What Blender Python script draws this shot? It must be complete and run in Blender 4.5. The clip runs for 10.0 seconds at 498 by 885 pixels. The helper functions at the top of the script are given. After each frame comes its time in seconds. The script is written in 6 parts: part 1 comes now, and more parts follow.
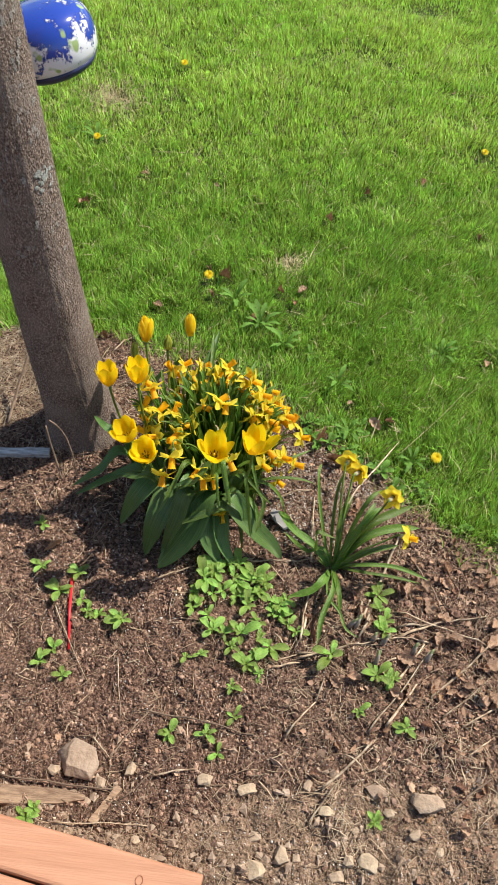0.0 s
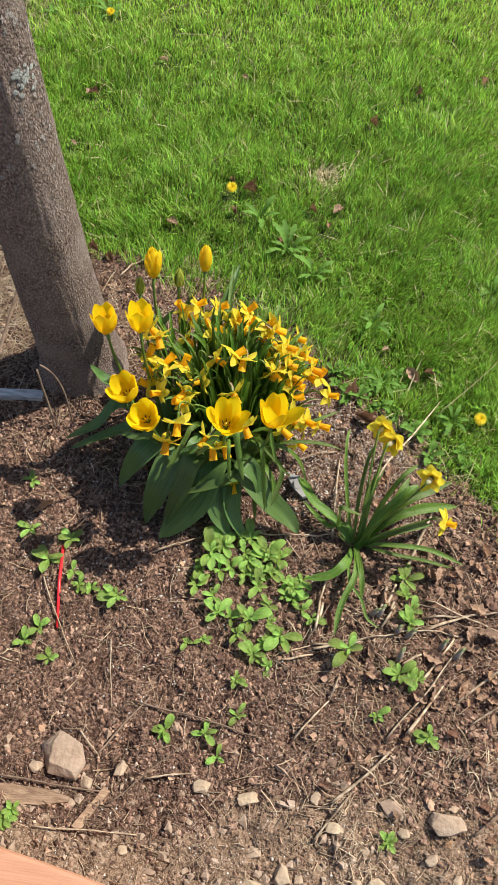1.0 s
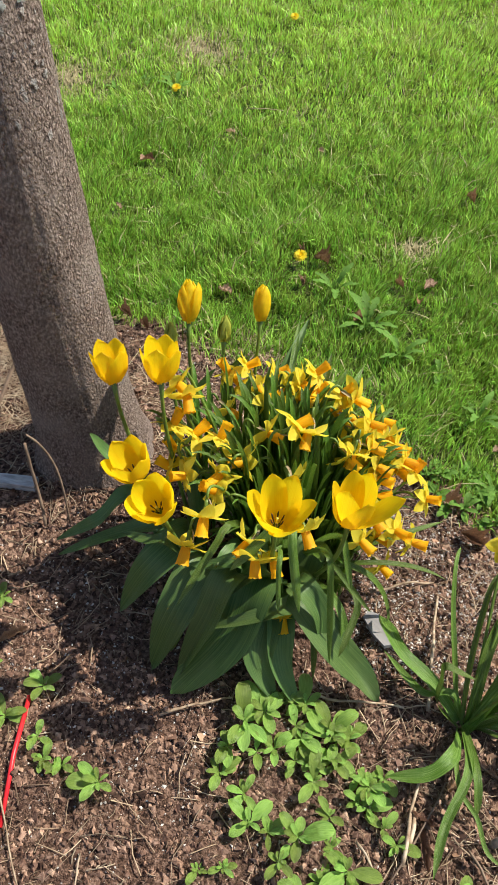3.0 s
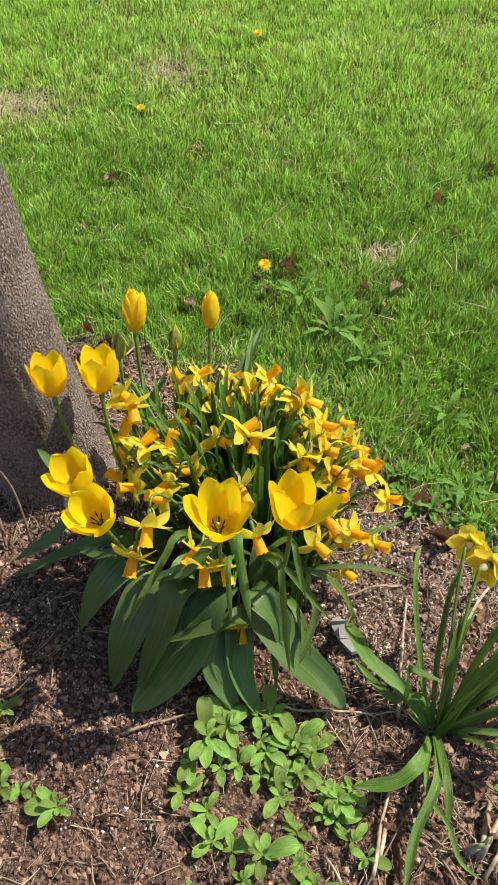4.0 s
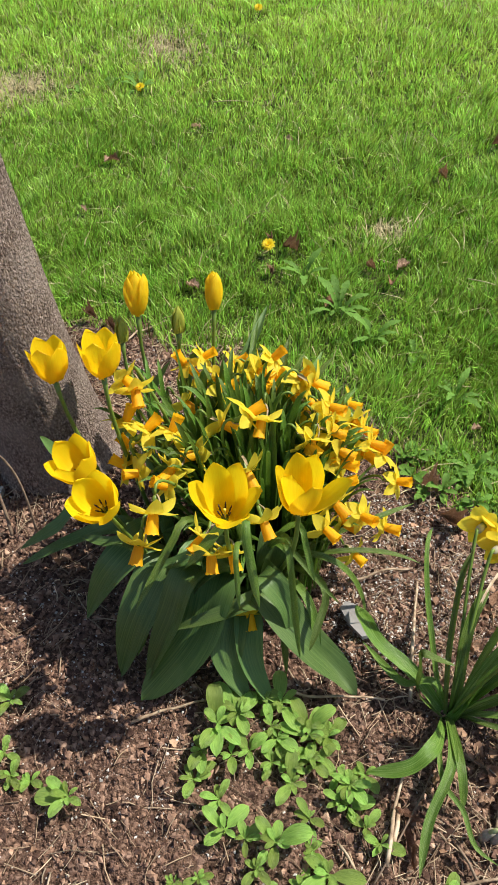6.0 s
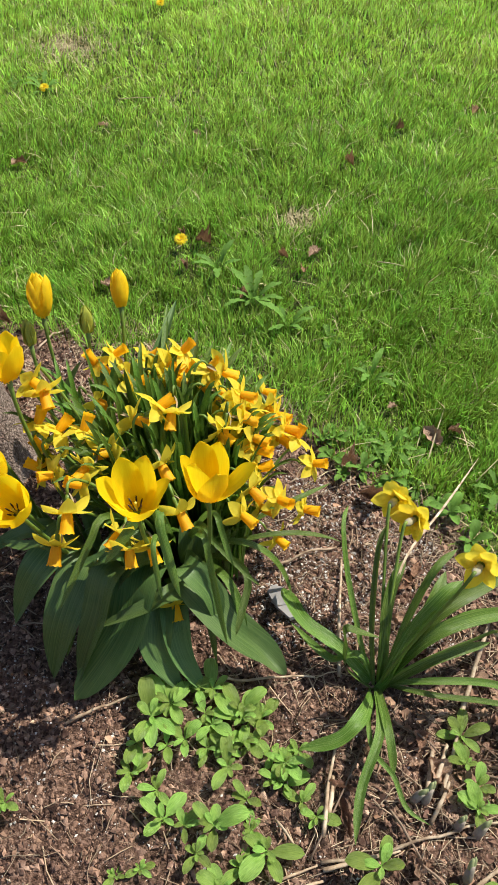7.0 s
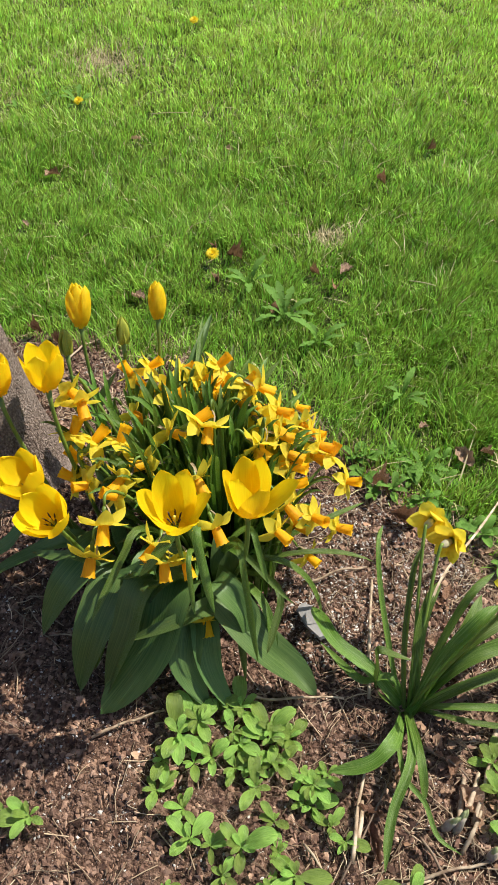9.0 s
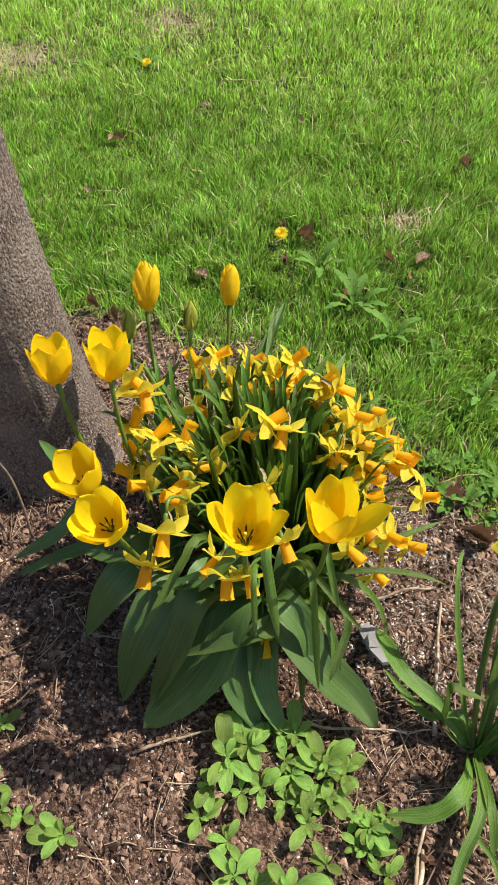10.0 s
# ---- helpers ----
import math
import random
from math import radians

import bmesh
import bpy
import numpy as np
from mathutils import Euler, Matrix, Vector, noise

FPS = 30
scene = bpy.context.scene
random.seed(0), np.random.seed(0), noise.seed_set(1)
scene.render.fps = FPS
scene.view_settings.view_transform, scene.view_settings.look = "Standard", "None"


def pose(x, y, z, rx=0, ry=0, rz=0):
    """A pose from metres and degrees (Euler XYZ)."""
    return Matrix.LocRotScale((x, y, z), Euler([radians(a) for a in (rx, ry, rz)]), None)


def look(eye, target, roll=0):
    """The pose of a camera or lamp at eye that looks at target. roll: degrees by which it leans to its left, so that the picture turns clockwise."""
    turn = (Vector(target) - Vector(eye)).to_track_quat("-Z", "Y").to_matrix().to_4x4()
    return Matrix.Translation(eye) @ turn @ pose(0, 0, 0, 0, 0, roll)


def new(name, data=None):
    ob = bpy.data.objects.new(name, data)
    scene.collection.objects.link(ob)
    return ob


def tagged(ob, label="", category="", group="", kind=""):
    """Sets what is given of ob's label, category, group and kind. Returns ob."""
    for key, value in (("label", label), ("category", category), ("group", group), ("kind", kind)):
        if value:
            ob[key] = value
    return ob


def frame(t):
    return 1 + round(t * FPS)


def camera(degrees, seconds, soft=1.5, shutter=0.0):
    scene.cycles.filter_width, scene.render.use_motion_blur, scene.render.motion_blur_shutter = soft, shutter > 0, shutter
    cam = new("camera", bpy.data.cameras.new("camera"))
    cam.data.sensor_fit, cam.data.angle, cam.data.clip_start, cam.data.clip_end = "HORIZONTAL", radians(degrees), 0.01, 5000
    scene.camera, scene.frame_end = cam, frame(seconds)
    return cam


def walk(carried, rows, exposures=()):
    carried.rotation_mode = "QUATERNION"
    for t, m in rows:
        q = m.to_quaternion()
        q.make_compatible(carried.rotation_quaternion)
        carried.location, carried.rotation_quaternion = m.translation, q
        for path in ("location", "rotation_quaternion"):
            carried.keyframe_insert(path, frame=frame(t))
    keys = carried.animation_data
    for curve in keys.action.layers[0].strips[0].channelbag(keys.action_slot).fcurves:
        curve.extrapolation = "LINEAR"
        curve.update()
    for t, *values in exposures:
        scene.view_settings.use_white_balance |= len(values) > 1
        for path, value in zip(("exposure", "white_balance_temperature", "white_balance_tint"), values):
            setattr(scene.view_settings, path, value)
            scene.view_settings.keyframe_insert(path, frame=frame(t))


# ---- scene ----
cam = camera(35.5, 10.0, soft=1.0)
PATH = [
    (0, (0.199, 0.132, 1.635), (0.152, 1.413, 0.1), 4.3),
    (0.5, (0.212, 0.229, 1.573), (0.134, 1.374, -0.065), 5.3),
    (1, (0.179, 0.394, 1.529), (0.117, 1.451, -0.168), 5.8),
    (1.5, (0.205, 0.511, 1.48), (0.14, 1.557, -0.224), 5.2),
    (2, (0.207, 0.576, 1.261), (0.08, 1.66, -0.415), 4.4),
    (2.5, (0.191, 0.61, 1.114), (0.001, 1.826, -0.463), 4.1),
    (3, (0.161, 0.619, 1.085), (-0.105, 1.935, -0.397), 2.4),
    (3.2, (0.192, 0.621, 1.075), (-0.088, 1.951, -0.393), 0.8),
    (4.3, (0.24, 0.641, 1.054), (-0.067, 1.991, -0.389), -1.8),
    (4.5, (0.238, 0.644, 1.053), (-0.091, 1.975, -0.404), -2.6),
    (5, (0.236, 0.646, 1.056), (-0.124, 1.953, -0.414), -4.0),
    (6.3, (0.238, 0.651, 1.041), (-0.045, 1.967, -0.439), -2.7),
    (6.5, (0.248, 0.651, 1.046), (-0.02, 1.965, -0.438), -3.0),
    (7, (0.284, 0.643, 1.047), (0.116, 1.967, -0.442), -2.6),
    (7.5, (0.299, 0.636, 1.048), (0.246, 1.962, -0.448), -1.1),
    (8, (0.312, 0.636, 1.041), (0.35, 1.954, -0.463), 0.9),
    (8.5, (0.297, 0.637, 1.051), (0.252, 1.971, -0.439), -0.2),
    (9, (0.251, 0.645, 1.043), (0.05, 1.994, -0.419), -1.9),
    (9.5, (0.215, 0.712, 1.016), (-0.045, 2.056, -0.442), -1.8),
    (10, (0.188, 0.724, 1.0), (-0.092, 2.014, -0.503), -0.8),
]
walk(cam, [(t, look(eye, target, roll)) for t, eye, target, roll in PATH])

# ---------- world, sun, exposure ----------
scene.view_settings.exposure = 0.48
SUN = Vector((0.509, 0.294, 0.809)).normalized()      # towards the sun
world = bpy.data.worlds.new("world")
scene.world = world
world.use_nodes = True
sky = world.node_tree.nodes.new("ShaderNodeTexSky")
sky.sky_type, sky.sun_disc = "NISHITA", False
sky.sun_elevation = math.asin(SUN.z)
sky.sun_rotation = math.atan2(SUN.x, SUN.y)
world.node_tree.nodes["Background"].inputs["Strength"].default_value = 0.11
world.node_tree.links.new(sky.outputs[0], world.node_tree.nodes["Background"].inputs["Color"])
sun = new("sun", bpy.data.lights.new("sun", "SUN"))
sun.data.energy, sun.data.angle, sun.data.color = 5.0, radians(0.55), (1.0, 0.95, 0.86)
sun.matrix_world = look(SUN * 30, (0, 0, 0))


# ---------- materials ----------
def surface(name, cols, scale=20.0, rough=0.6, bump=0.2, bump_scale=None, stretch=(1, 1, 1), uv=False,
            through_light=0.0, vary=0.0, hue=0.0, island=False, patches=None, metal=0.0, spec=0.5, detail=5.0, coat=0.0,
            bump_distance=0.002, contrast=0.2):
    """A procedural surface: noise between colours, a second fine bump, variation from piece to piece."""
    m = bpy.data.materials.new(name)
    m.use_nodes = True
    nt = m.node_tree
    nodes, link = nt.nodes, nt.links.new
    bsdf = nodes["Principled BSDF"]
    coord = nodes.new("ShaderNodeTexCoord")
    mapping = nodes.new("ShaderNodeMapping")
    mapping.inputs["Scale"].default_value = stretch
    link(coord.outputs["UV" if uv else "Object"], mapping.inputs["Vector"])
    tex = nodes.new("ShaderNodeTexNoise")
    tex.inputs["Scale"].default_value, tex.inputs["Detail"].default_value, tex.inputs["Roughness"].default_value = scale, detail, 0.6
    link(mapping.outputs[0], tex.inputs["Vector"])
    ramp = nodes.new("ShaderNodeValToRGB")
    e = ramp.color_ramp.elements
    for n, c in enumerate(cols):
        at = 0.5 - contrast + 2 * contrast * n / max(1, len(cols) - 1)
        el = e[n] if n < 2 else e.new(at)
        el.position, el.color = at, (*c, 1)
    link(tex.outputs["Fac"], ramp.inputs["Fac"])
    color = ramp.outputs["Color"]
    if patches:
        big = nodes.new("ShaderNodeTexNoise")
        big.inputs["Scale"].default_value, big.inputs["Detail"].default_value = patches[0], 3
        link(coord.outputs["Object"], big.inputs["Vector"])
        r2 = nodes.new("ShaderNodeValToRGB")
        r2.color_ramp.elements[0].position, r2.color_ramp.elements[1].position = 0.42, 0.68
        mix = nodes.new("ShaderNodeMix")
        mix.data_type = "RGBA"
        mix.inputs["B"].default_value = (*patches[1], 1)
        link(big.outputs["Fac"], r2.inputs["Fac"])
        fac = nodes.new("ShaderNodeMath")
        fac.operation = "MULTIPLY"
        fac.inputs[1].default_value = patches[2]
        link(r2.outputs["Color"], fac.inputs[0])
        link(fac.outputs[0], mix.inputs["Factor"])
        link(color, mix.inputs["A"])
        color = mix.outputs["Result"]
    if vary or hue:
        if island:
            rnd = nodes.new("ShaderNodeNewGeometry").outputs["Random Per Island"]
        else:
            rnd = nodes.new("ShaderNodeObjectInfo").outputs["Random"]
        hsv = nodes.new("ShaderNodeHueSaturation")
        for key, base, span in (("Value", 1.0, vary), ("Hue", 0.5, hue)):
            r = nodes.new("ShaderNodeMapRange")
            r.inputs["To Min"].default_value, r.inputs["To Max"].default_value = base - span, base + span
            link(rnd, r.inputs["Value"])
            link(r.outputs[0], hsv.inputs[key])
        link(color, hsv.inputs["Color"])
        color = hsv.outputs["Color"]
    link(color, bsdf.inputs["Base Color"])
    bsdf.inputs["Roughness"].default_value = rough
    bsdf.inputs["Metallic"].default_value = metal
    bsdf.inputs["Specular IOR Level"].default_value = spec
    bsdf.inputs["Coat Weight"].default_value = coat
    if bump:
        fine = nodes.new("ShaderNodeTexNoise")
        fine.inputs["Scale"].default_value, fine.inputs["Detail"].default_value = bump_scale or scale * 3, 6
        link(mapping.outputs[0], fine.inputs["Vector"])
        b = nodes.new("ShaderNodeBump")
        b.inputs["Strength"].default_value, b.inputs["Distance"].default_value = bump, bump_distance
        link(fine.outputs["Fac"], b.inputs["Height"])
        link(b.outputs[0], bsdf.inputs["Normal"])
    if through_light:
        tr = nodes.new("ShaderNodeBsdfTranslucent")
        link(color, tr.inputs["Color"])
        mx = nodes.new("ShaderNodeMixShader")
        mx.inputs[0].default_value = through_light
        link(bsdf.outputs[0], mx.inputs[1])
        link(tr.outputs[0], mx.inputs[2])
        link(mx.outputs[0], nodes["Material Output"].inputs["Surface"])
    return m


SOIL = surface("soil", [(0.022, 0.012, 0.008), (0.130, 0.073, 0.050), (0.32, 0.205, 0.148)], 170, 0.95, 1.0, 420, patches=(3.2, (0.17, 0.11, 0.072), 0.35), spec=0.15, bump_distance=0.007, detail=8, contrast=0.14)
# Thatch, darkened: shade in the gaps between blades is put into its colour.
THATCH = surface("thatch", [(0.014, 0.026, 0.006), (0.040, 0.060, 0.013), (0.13, 0.12, 0.05)], 120, 0.95, 0.9, 300, patches=(2.0, (0.04, 0.07, 0.014), 0.5), spec=0.1, bump_distance=0.004)
SUBSOIL = surface("sandy_subsoil", [(0.10, 0.062, 0.040), (0.26, 0.172, 0.112), (0.42, 0.30, 0.208)], 150, 0.95, 1.0, 420, patches=(7, (0.20, 0.13, 0.085), 0.5), spec=0.15, bump_distance=0.005, detail=8, contrast=0.15)
CRUMB = surface("soil_crumb", [(0.062, 0.033, 0.023), (0.20, 0.115, 0.080), (0.40, 0.265, 0.192)], 60, 0.95, 0.6, 700, vary=0.78, hue=0.008, island=True, spec=0.15, patches=(4, (0.20, 0.13, 0.09), 0.4))
PERLITE = surface("pale_grit", [(0.42, 0.38, 0.33), (0.62, 0.58, 0.52)], 200, 0.9, 0.4, 900, vary=0.35, island=True)
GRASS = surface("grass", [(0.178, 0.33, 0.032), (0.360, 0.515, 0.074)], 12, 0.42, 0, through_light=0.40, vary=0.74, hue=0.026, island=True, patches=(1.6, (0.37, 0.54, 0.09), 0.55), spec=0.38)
# Yellower copy of GRASS; the open lawn's extra brightness is put into its colour.
GRASS_BRIGHT = surface("open_lawn_grass", [(0.28, 0.465, 0.048), (0.505, 0.67, 0.112)], 12, 0.42, 0, through_light=0.42, vary=0.72, hue=0.026, island=True, patches=(1.3, (0.58, 0.70, 0.14), 0.6), spec=0.38)
DRYGRASS = surface("dry_grass", [(0.42, 0.34, 0.17), (0.55, 0.47, 0.27)], 30, 0.7, 0, through_light=0.2, vary=0.3, island=True)
BARK = surface("bark", [(0.060, 0.041, 0.032), (0.22, 0.162, 0.130), (0.48, 0.385, 0.32)], 300, 0.9, 1.0, 330, stretch=(1, 1, 0.62), patches=(13, (0.37, 0.30, 0.25), 0.5), spec=0.12, bump_distance=0.011, detail=6, contrast=0.19)
CRUST = surface("grey_crust", [(0.22, 0.19, 0.165), (0.42, 0.385, 0.34)], 260, 0.95, 1.0, 400, bump_distance=0.006, vary=0.25, contrast=0.14)
LICHEN = surface("lichen", [(0.24, 0.24, 0.21), (0.40, 0.42, 0.37)], 160, 0.95, 0.9, 400)
TIMBER = surface("stained_timber", [(0.34, 0.145, 0.075), (0.44, 0.21, 0.115), (0.50, 0.255, 0.15)], 9, 0.6, 0.5, 60, stretch=(0.3, 6, 6), patches=(5, (0.48, 0.25, 0.145), 0.4), contrast=0.22)
KNOT = surface("knot", [(0.22, 0.085, 0.04), (0.40, 0.17, 0.09)], 60, 0.7, 0.4)
# Vein streaks with a wide tone range; they also paint in sunlit streaks.
TULIP_LEAF = surface("tulip_leaf", [(0.052, 0.118, 0.028), (0.140, 0.230, 0.064)], 4, 0.40, 0.3, 5, stretch=(0.6, 12, 1), uv=True, through_light=0.25, vary=0.18, hue=0.012, spec=0.35, patches=(22, (0.15, 0.225, 0.075), 0.4), bump_distance=0.004, contrast=0.15)
NARC_LEAF = surface("narcissus_leaf", [(0.045, 0.108, 0.008), (0.085, 0.17, 0.016), (0.22, 0.32, 0.075)], 5, 0.42, 0.35, 30, stretch=(0.5, 11, 1), uv=True, through_light=0.32, vary=0.4, hue=0.014, spec=0.4)
NARC_LEAF_BROAD = surface("broad_narcissus_leaf", [(0.050, 0.110, 0.010), (0.11, 0.20, 0.022), (0.33, 0.42, 0.14)], 5, 0.4, 0.4, 20, stretch=(0.5, 9, 1), uv=True, through_light=0.34, vary=0.35, hue=0.014, spec=0.5, contrast=0.2)
STEM = surface("stem", [(0.10, 0.17, 0.022), (0.17, 0.25, 0.04)], 40, 0.45, 0.1, through_light=0.12, vary=0.15)
TULIP_PETAL = surface("tulip_petal", [(0.91, 0.63, 0.006), (0.97, 0.76, 0.016)], 3, 0.42, 0.22, 14, stretch=(0.5, 10, 1), uv=True, through_light=0.50, vary=0.05, hue=0.005, spec=0.3)
TULIP_CLOSED = surface("tulip_petal_closed", [(0.84, 0.60, 0.015), (0.95, 0.72, 0.02)], 3, 0.45, 0.22, 14, stretch=(0.5, 10, 1), uv=True, through_light=0.48, spec=0.3)
BUD = surface("tulip_bud", [(0.27, 0.34, 0.045), (0.52, 0.50, 0.06)], 4, 0.5, 0.2, 20, stretch=(0.5, 8, 1), uv=True, through_light=0.25)
NARC_PETAL = surface("narcissus_petal", [(0.88, 0.70, 0.030), (0.95, 0.81, 0.10)], 3, 0.5, 0.25, 16, stretch=(0.5, 8, 1), uv=True, through_light=0.56, vary=0.06, spec=0.3)
CORONA = surface("corona", [(0.92, 0.42, 0.006), (0.96, 0.58, 0.012)], 3, 0.5, 0.3, 18, stretch=(8, 0.6, 1), uv=True, through_light=0.42, vary=0.08, hue=0.006, spec=0.3)
PAPER = surface("papery_sheath", [(0.36, 0.33, 0.22), (0.50, 0.46, 0.34)], 60, 0.8, 0.4, through_light=0.25)
SPATHE = surface("spathe", [(0.30, 0.22, 0.12), (0.45, 0.36, 0.22)], 60, 0.8, 0.4, through_light=0.2)
ANTHER = surface("anther", [(0.02, 0.012, 0.02), (0.06, 0.03, 0.03)], 200, 0.7, 0.2)
PISTIL = surface("pistil", [(0.50, 0.42, 0.05), (0.62, 0.54, 0.10)], 200, 0.6, 0.1)
WEED = surface("weed_leaf", [(0.185, 0.335, 0.050), (0.40, 0.575, 0.125)], 4, 0.33, 0.7, 12, stretch=(1, 7, 1), uv=True, through_light=0.40, vary=0.36, hue=0.018, spec=0.5)
LAWN_WEED = surface("lawn_weed_leaf", [(0.09, 0.205, 0.024), (0.17, 0.31, 0.055)], 4, 0.6, 0.4, 12, stretch=(2, 4, 1), uv=True, through_light=0.30, vary=0.22, spec=0.2)
SHEATH = surface("shoot_sheath", [(0.22, 0.16, 0.14), (0.34, 0.31, 0.22)], 90, 0.6, 0.3, 200, vary=0.15)
SHOOT = surface("shoot_leaf", [(0.26, 0.29, 0.13), (0.40, 0.44, 0.20)], 60, 0.55, 0.3, 150, through_light=0.15, vary=0.15)
DANDELION = surface("dandelion", [(0.92, 0.68, 0.012), (0.97, 0.78, 0.03)], 90, 0.6, 0.2, through_light=0.5)
STONE = surface("tan_stone", [(0.27, 0.19, 0.125), (0.41, 0.305, 0.21), (0.53, 0.42, 0.31)], 22, 0.9, 1.0, 90, vary=0.2, hue=0.01, patches=(30, (0.30, 0.215, 0.145), 0.5), spec=0.2, bump_distance=0.004)
SLATE = surface("grey_slate", [(0.19, 0.18, 0.17), (0.30, 0.285, 0.27)], 40, 0.75, 0.6, 160)
STRAW = surface("dry_stalk", [(0.20, 0.13, 0.078), (0.34, 0.25, 0.16), (0.50, 0.40, 0.28)], 60, 0.8, 0.6, 200, vary=0.3, contrast=0.14)
TWIG = surface("twig", [(0.13, 0.085, 0.055), (0.26, 0.18, 0.12)], 50, 0.85, 0.7, 200, vary=0.3)
SAND = surface("sandy_crumb", [(0.10, 0.062, 0.042), (0.24, 0.158, 0.108), (0.42, 0.30, 0.215)], 60, 0.95, 0.6, 700, vary=0.5, island=True, spec=0.15)
FLAKE = surface("leaf_flake", [(0.13, 0.062, 0.036), (0.26, 0.145, 0.09), (0.42, 0.28, 0.19)], 9, 0.8, 0.5, 200, vary=0.45, hue=0.01, island=True)
BITS = surface("litter_bits", [(0.13, 0.08, 0.05), (0.30, 0.21, 0.13), (0.54, 0.43, 0.29)], 8, 0.85, 0.3, 200, vary=0.55, island=True)
DEADLEAF = surface("dead_leaf", [(0.20, 0.09, 0.045), (0.44, 0.235, 0.135), (0.65, 0.43, 0.28)], 90, 0.7, 1.0, 240, through_light=0.25, vary=0.35, hue=0.012, contrast=0.17)
DARKLEAF = surface("dark_dead_leaf", [(0.11, 0.045, 0.020), (0.30, 0.145, 0.072), (0.54, 0.335, 0.20)], 90, 0.7, 1.0, 240, through_light=0.2, vary=0.3, contrast=0.16)
PALELEAF = surface("pale_dead_leaf", [(0.30, 0.155, 0.09), (0.53, 0.33, 0.21), (0.72, 0.51, 0.355)], 70, 0.7, 1.0, 220, through_light=0.15, vary=0.28, contrast=0.17)
PALEWOOD = surface("weathered_wood", [(0.28, 0.27, 0.25), (0.58, 0.57, 0.55)], 30, 0.85, 0.9, 80, stretch=(1, 5, 5), contrast=0.15)
CHIP = surface("bark_chip", [(0.17, 0.10, 0.06), (0.36, 0.24, 0.15)], 24, 0.85, 0.9, 90, stretch=(1, 5, 1), vary=0.2, contrast=0.14)
RED = surface("red_plastic", [(0.62, 0.012, 0.02), (0.72, 0.03, 0.035)], 60, 0.4, 0.15)


# ---------- mesh helpers ----------
def mesh_of(name, verts, faces, materials, uvs=None, smooth=True, index=None):
    me = bpy.data.meshes.new(name)
    me.from_pydata([tuple(v) for v in verts], [], [tuple(f) for f in faces])
    for m in (materials if isinstance(materials, (list, tuple)) else [materials]):
        me.materials.append(m)
    if uvs is not None:
        layer = me.uv_layers.new(name="UVMap")
        loops = np.empty(len(me.loops), dtype=np.int32)
        me.loops.foreach_get("vertex_index", loops)
        layer.data.foreach_set("uv", np.asarray(uvs, dtype=np.float32)[loops].ravel())
    if index is not None:
        me.polygons.foreach_set("material_index", np.asarray(index, dtype=np.int32))
    me.polygons.foreach_set("use_smooth", np.full(len(me.polygons), smooth))
    me.update()
    return me


def part(name, me, parent=None, label="", m=None):
    ob = new(name, me)
    if parent:
        ob.parent = parent
    if m is not None:
        ob.matrix_basis = m
    if label:
        ob["label"] = label
    return ob


def thing(name, place, label, category, group="", kind=""):
    ob = new(name)
    ob.empty_display_size = 0.05
    ob.location = place
    return tagged(ob, label, category, group, kind)


def bezier(p, n):
    p = [Vector(q) for q in p]
    out = []
    for i in range(n + 1):
        t = i / n
        q = list(p)
        while len(q) > 1:
            q = [a.lerp(b, t) for a, b in zip(q, q[1:])]
        out.append(q[0])
    return out


def spline(points, n):
    """A smooth curve that passes through all the points."""
    p = [Vector(q) for q in points]
    p = [p[0] * 2 - p[1]] + p + [p[-1] * 2 - p[-2]]
    out = []
    spans = len(p) - 3
    for i in range(n + 1):
        u = spans * i / n
        k = min(int(u), spans - 1)
        t = u - k
        a, b, c, d = p[k:k + 4]
        out.append(0.5 * (2 * b + (c - a) * t + (2 * a - 5 * b + 4 * c - d) * t * t + (3 * b - a - 3 * c + d) * t ** 3))
    return out


def athwart(a, b):
    """The level direction across the way from a to b."""
    h = Vector((b[0] - a[0], b[1] - a[1], 0))
    h = h.normalized() if h.length > 0.004 else Vector((0, -1, 0))
    return Vector((h.y, -h.x, 0))


def tube(name, points, radii, material, sides=7, origin=(0, 0, 0), closed=True, rough=0.0):
    """A round stem along points."""
    verts, faces, o = [], [], Vector(origin)
    side = None
    for i, p in enumerate(points):
        d = (points[min(i + 1, len(points) - 1)] - points[max(i - 1, 0)]).normalized()
        if side is None:
            side = d.orthogonal().normalized()
        side = (side - d * side.dot(d)).normalized()
        up = d.cross(side)
        r = radii[i] if isinstance(radii, (list, tuple)) else radii
        for k in range(sides):
            a = 2 * math.pi * k / sides
            rr = r * (1 + rough * random.uniform(-1, 1))
            verts.append(p - o + side * math.cos(a) * rr + up * math.sin(a) * rr)
    for i in range(len(points) - 1):
        for k in range(sides):
            a, b = i * sides + k, i * sides + (k + 1) % sides
            faces.append((a, b, b + sides, a + sides))
    if closed:
        faces.append(tuple(range(sides))[::-1])
        faces.append(tuple(range((len(points) - 1) * sides, len(points) * sides)))
    return mesh_of(name, verts, faces, material)


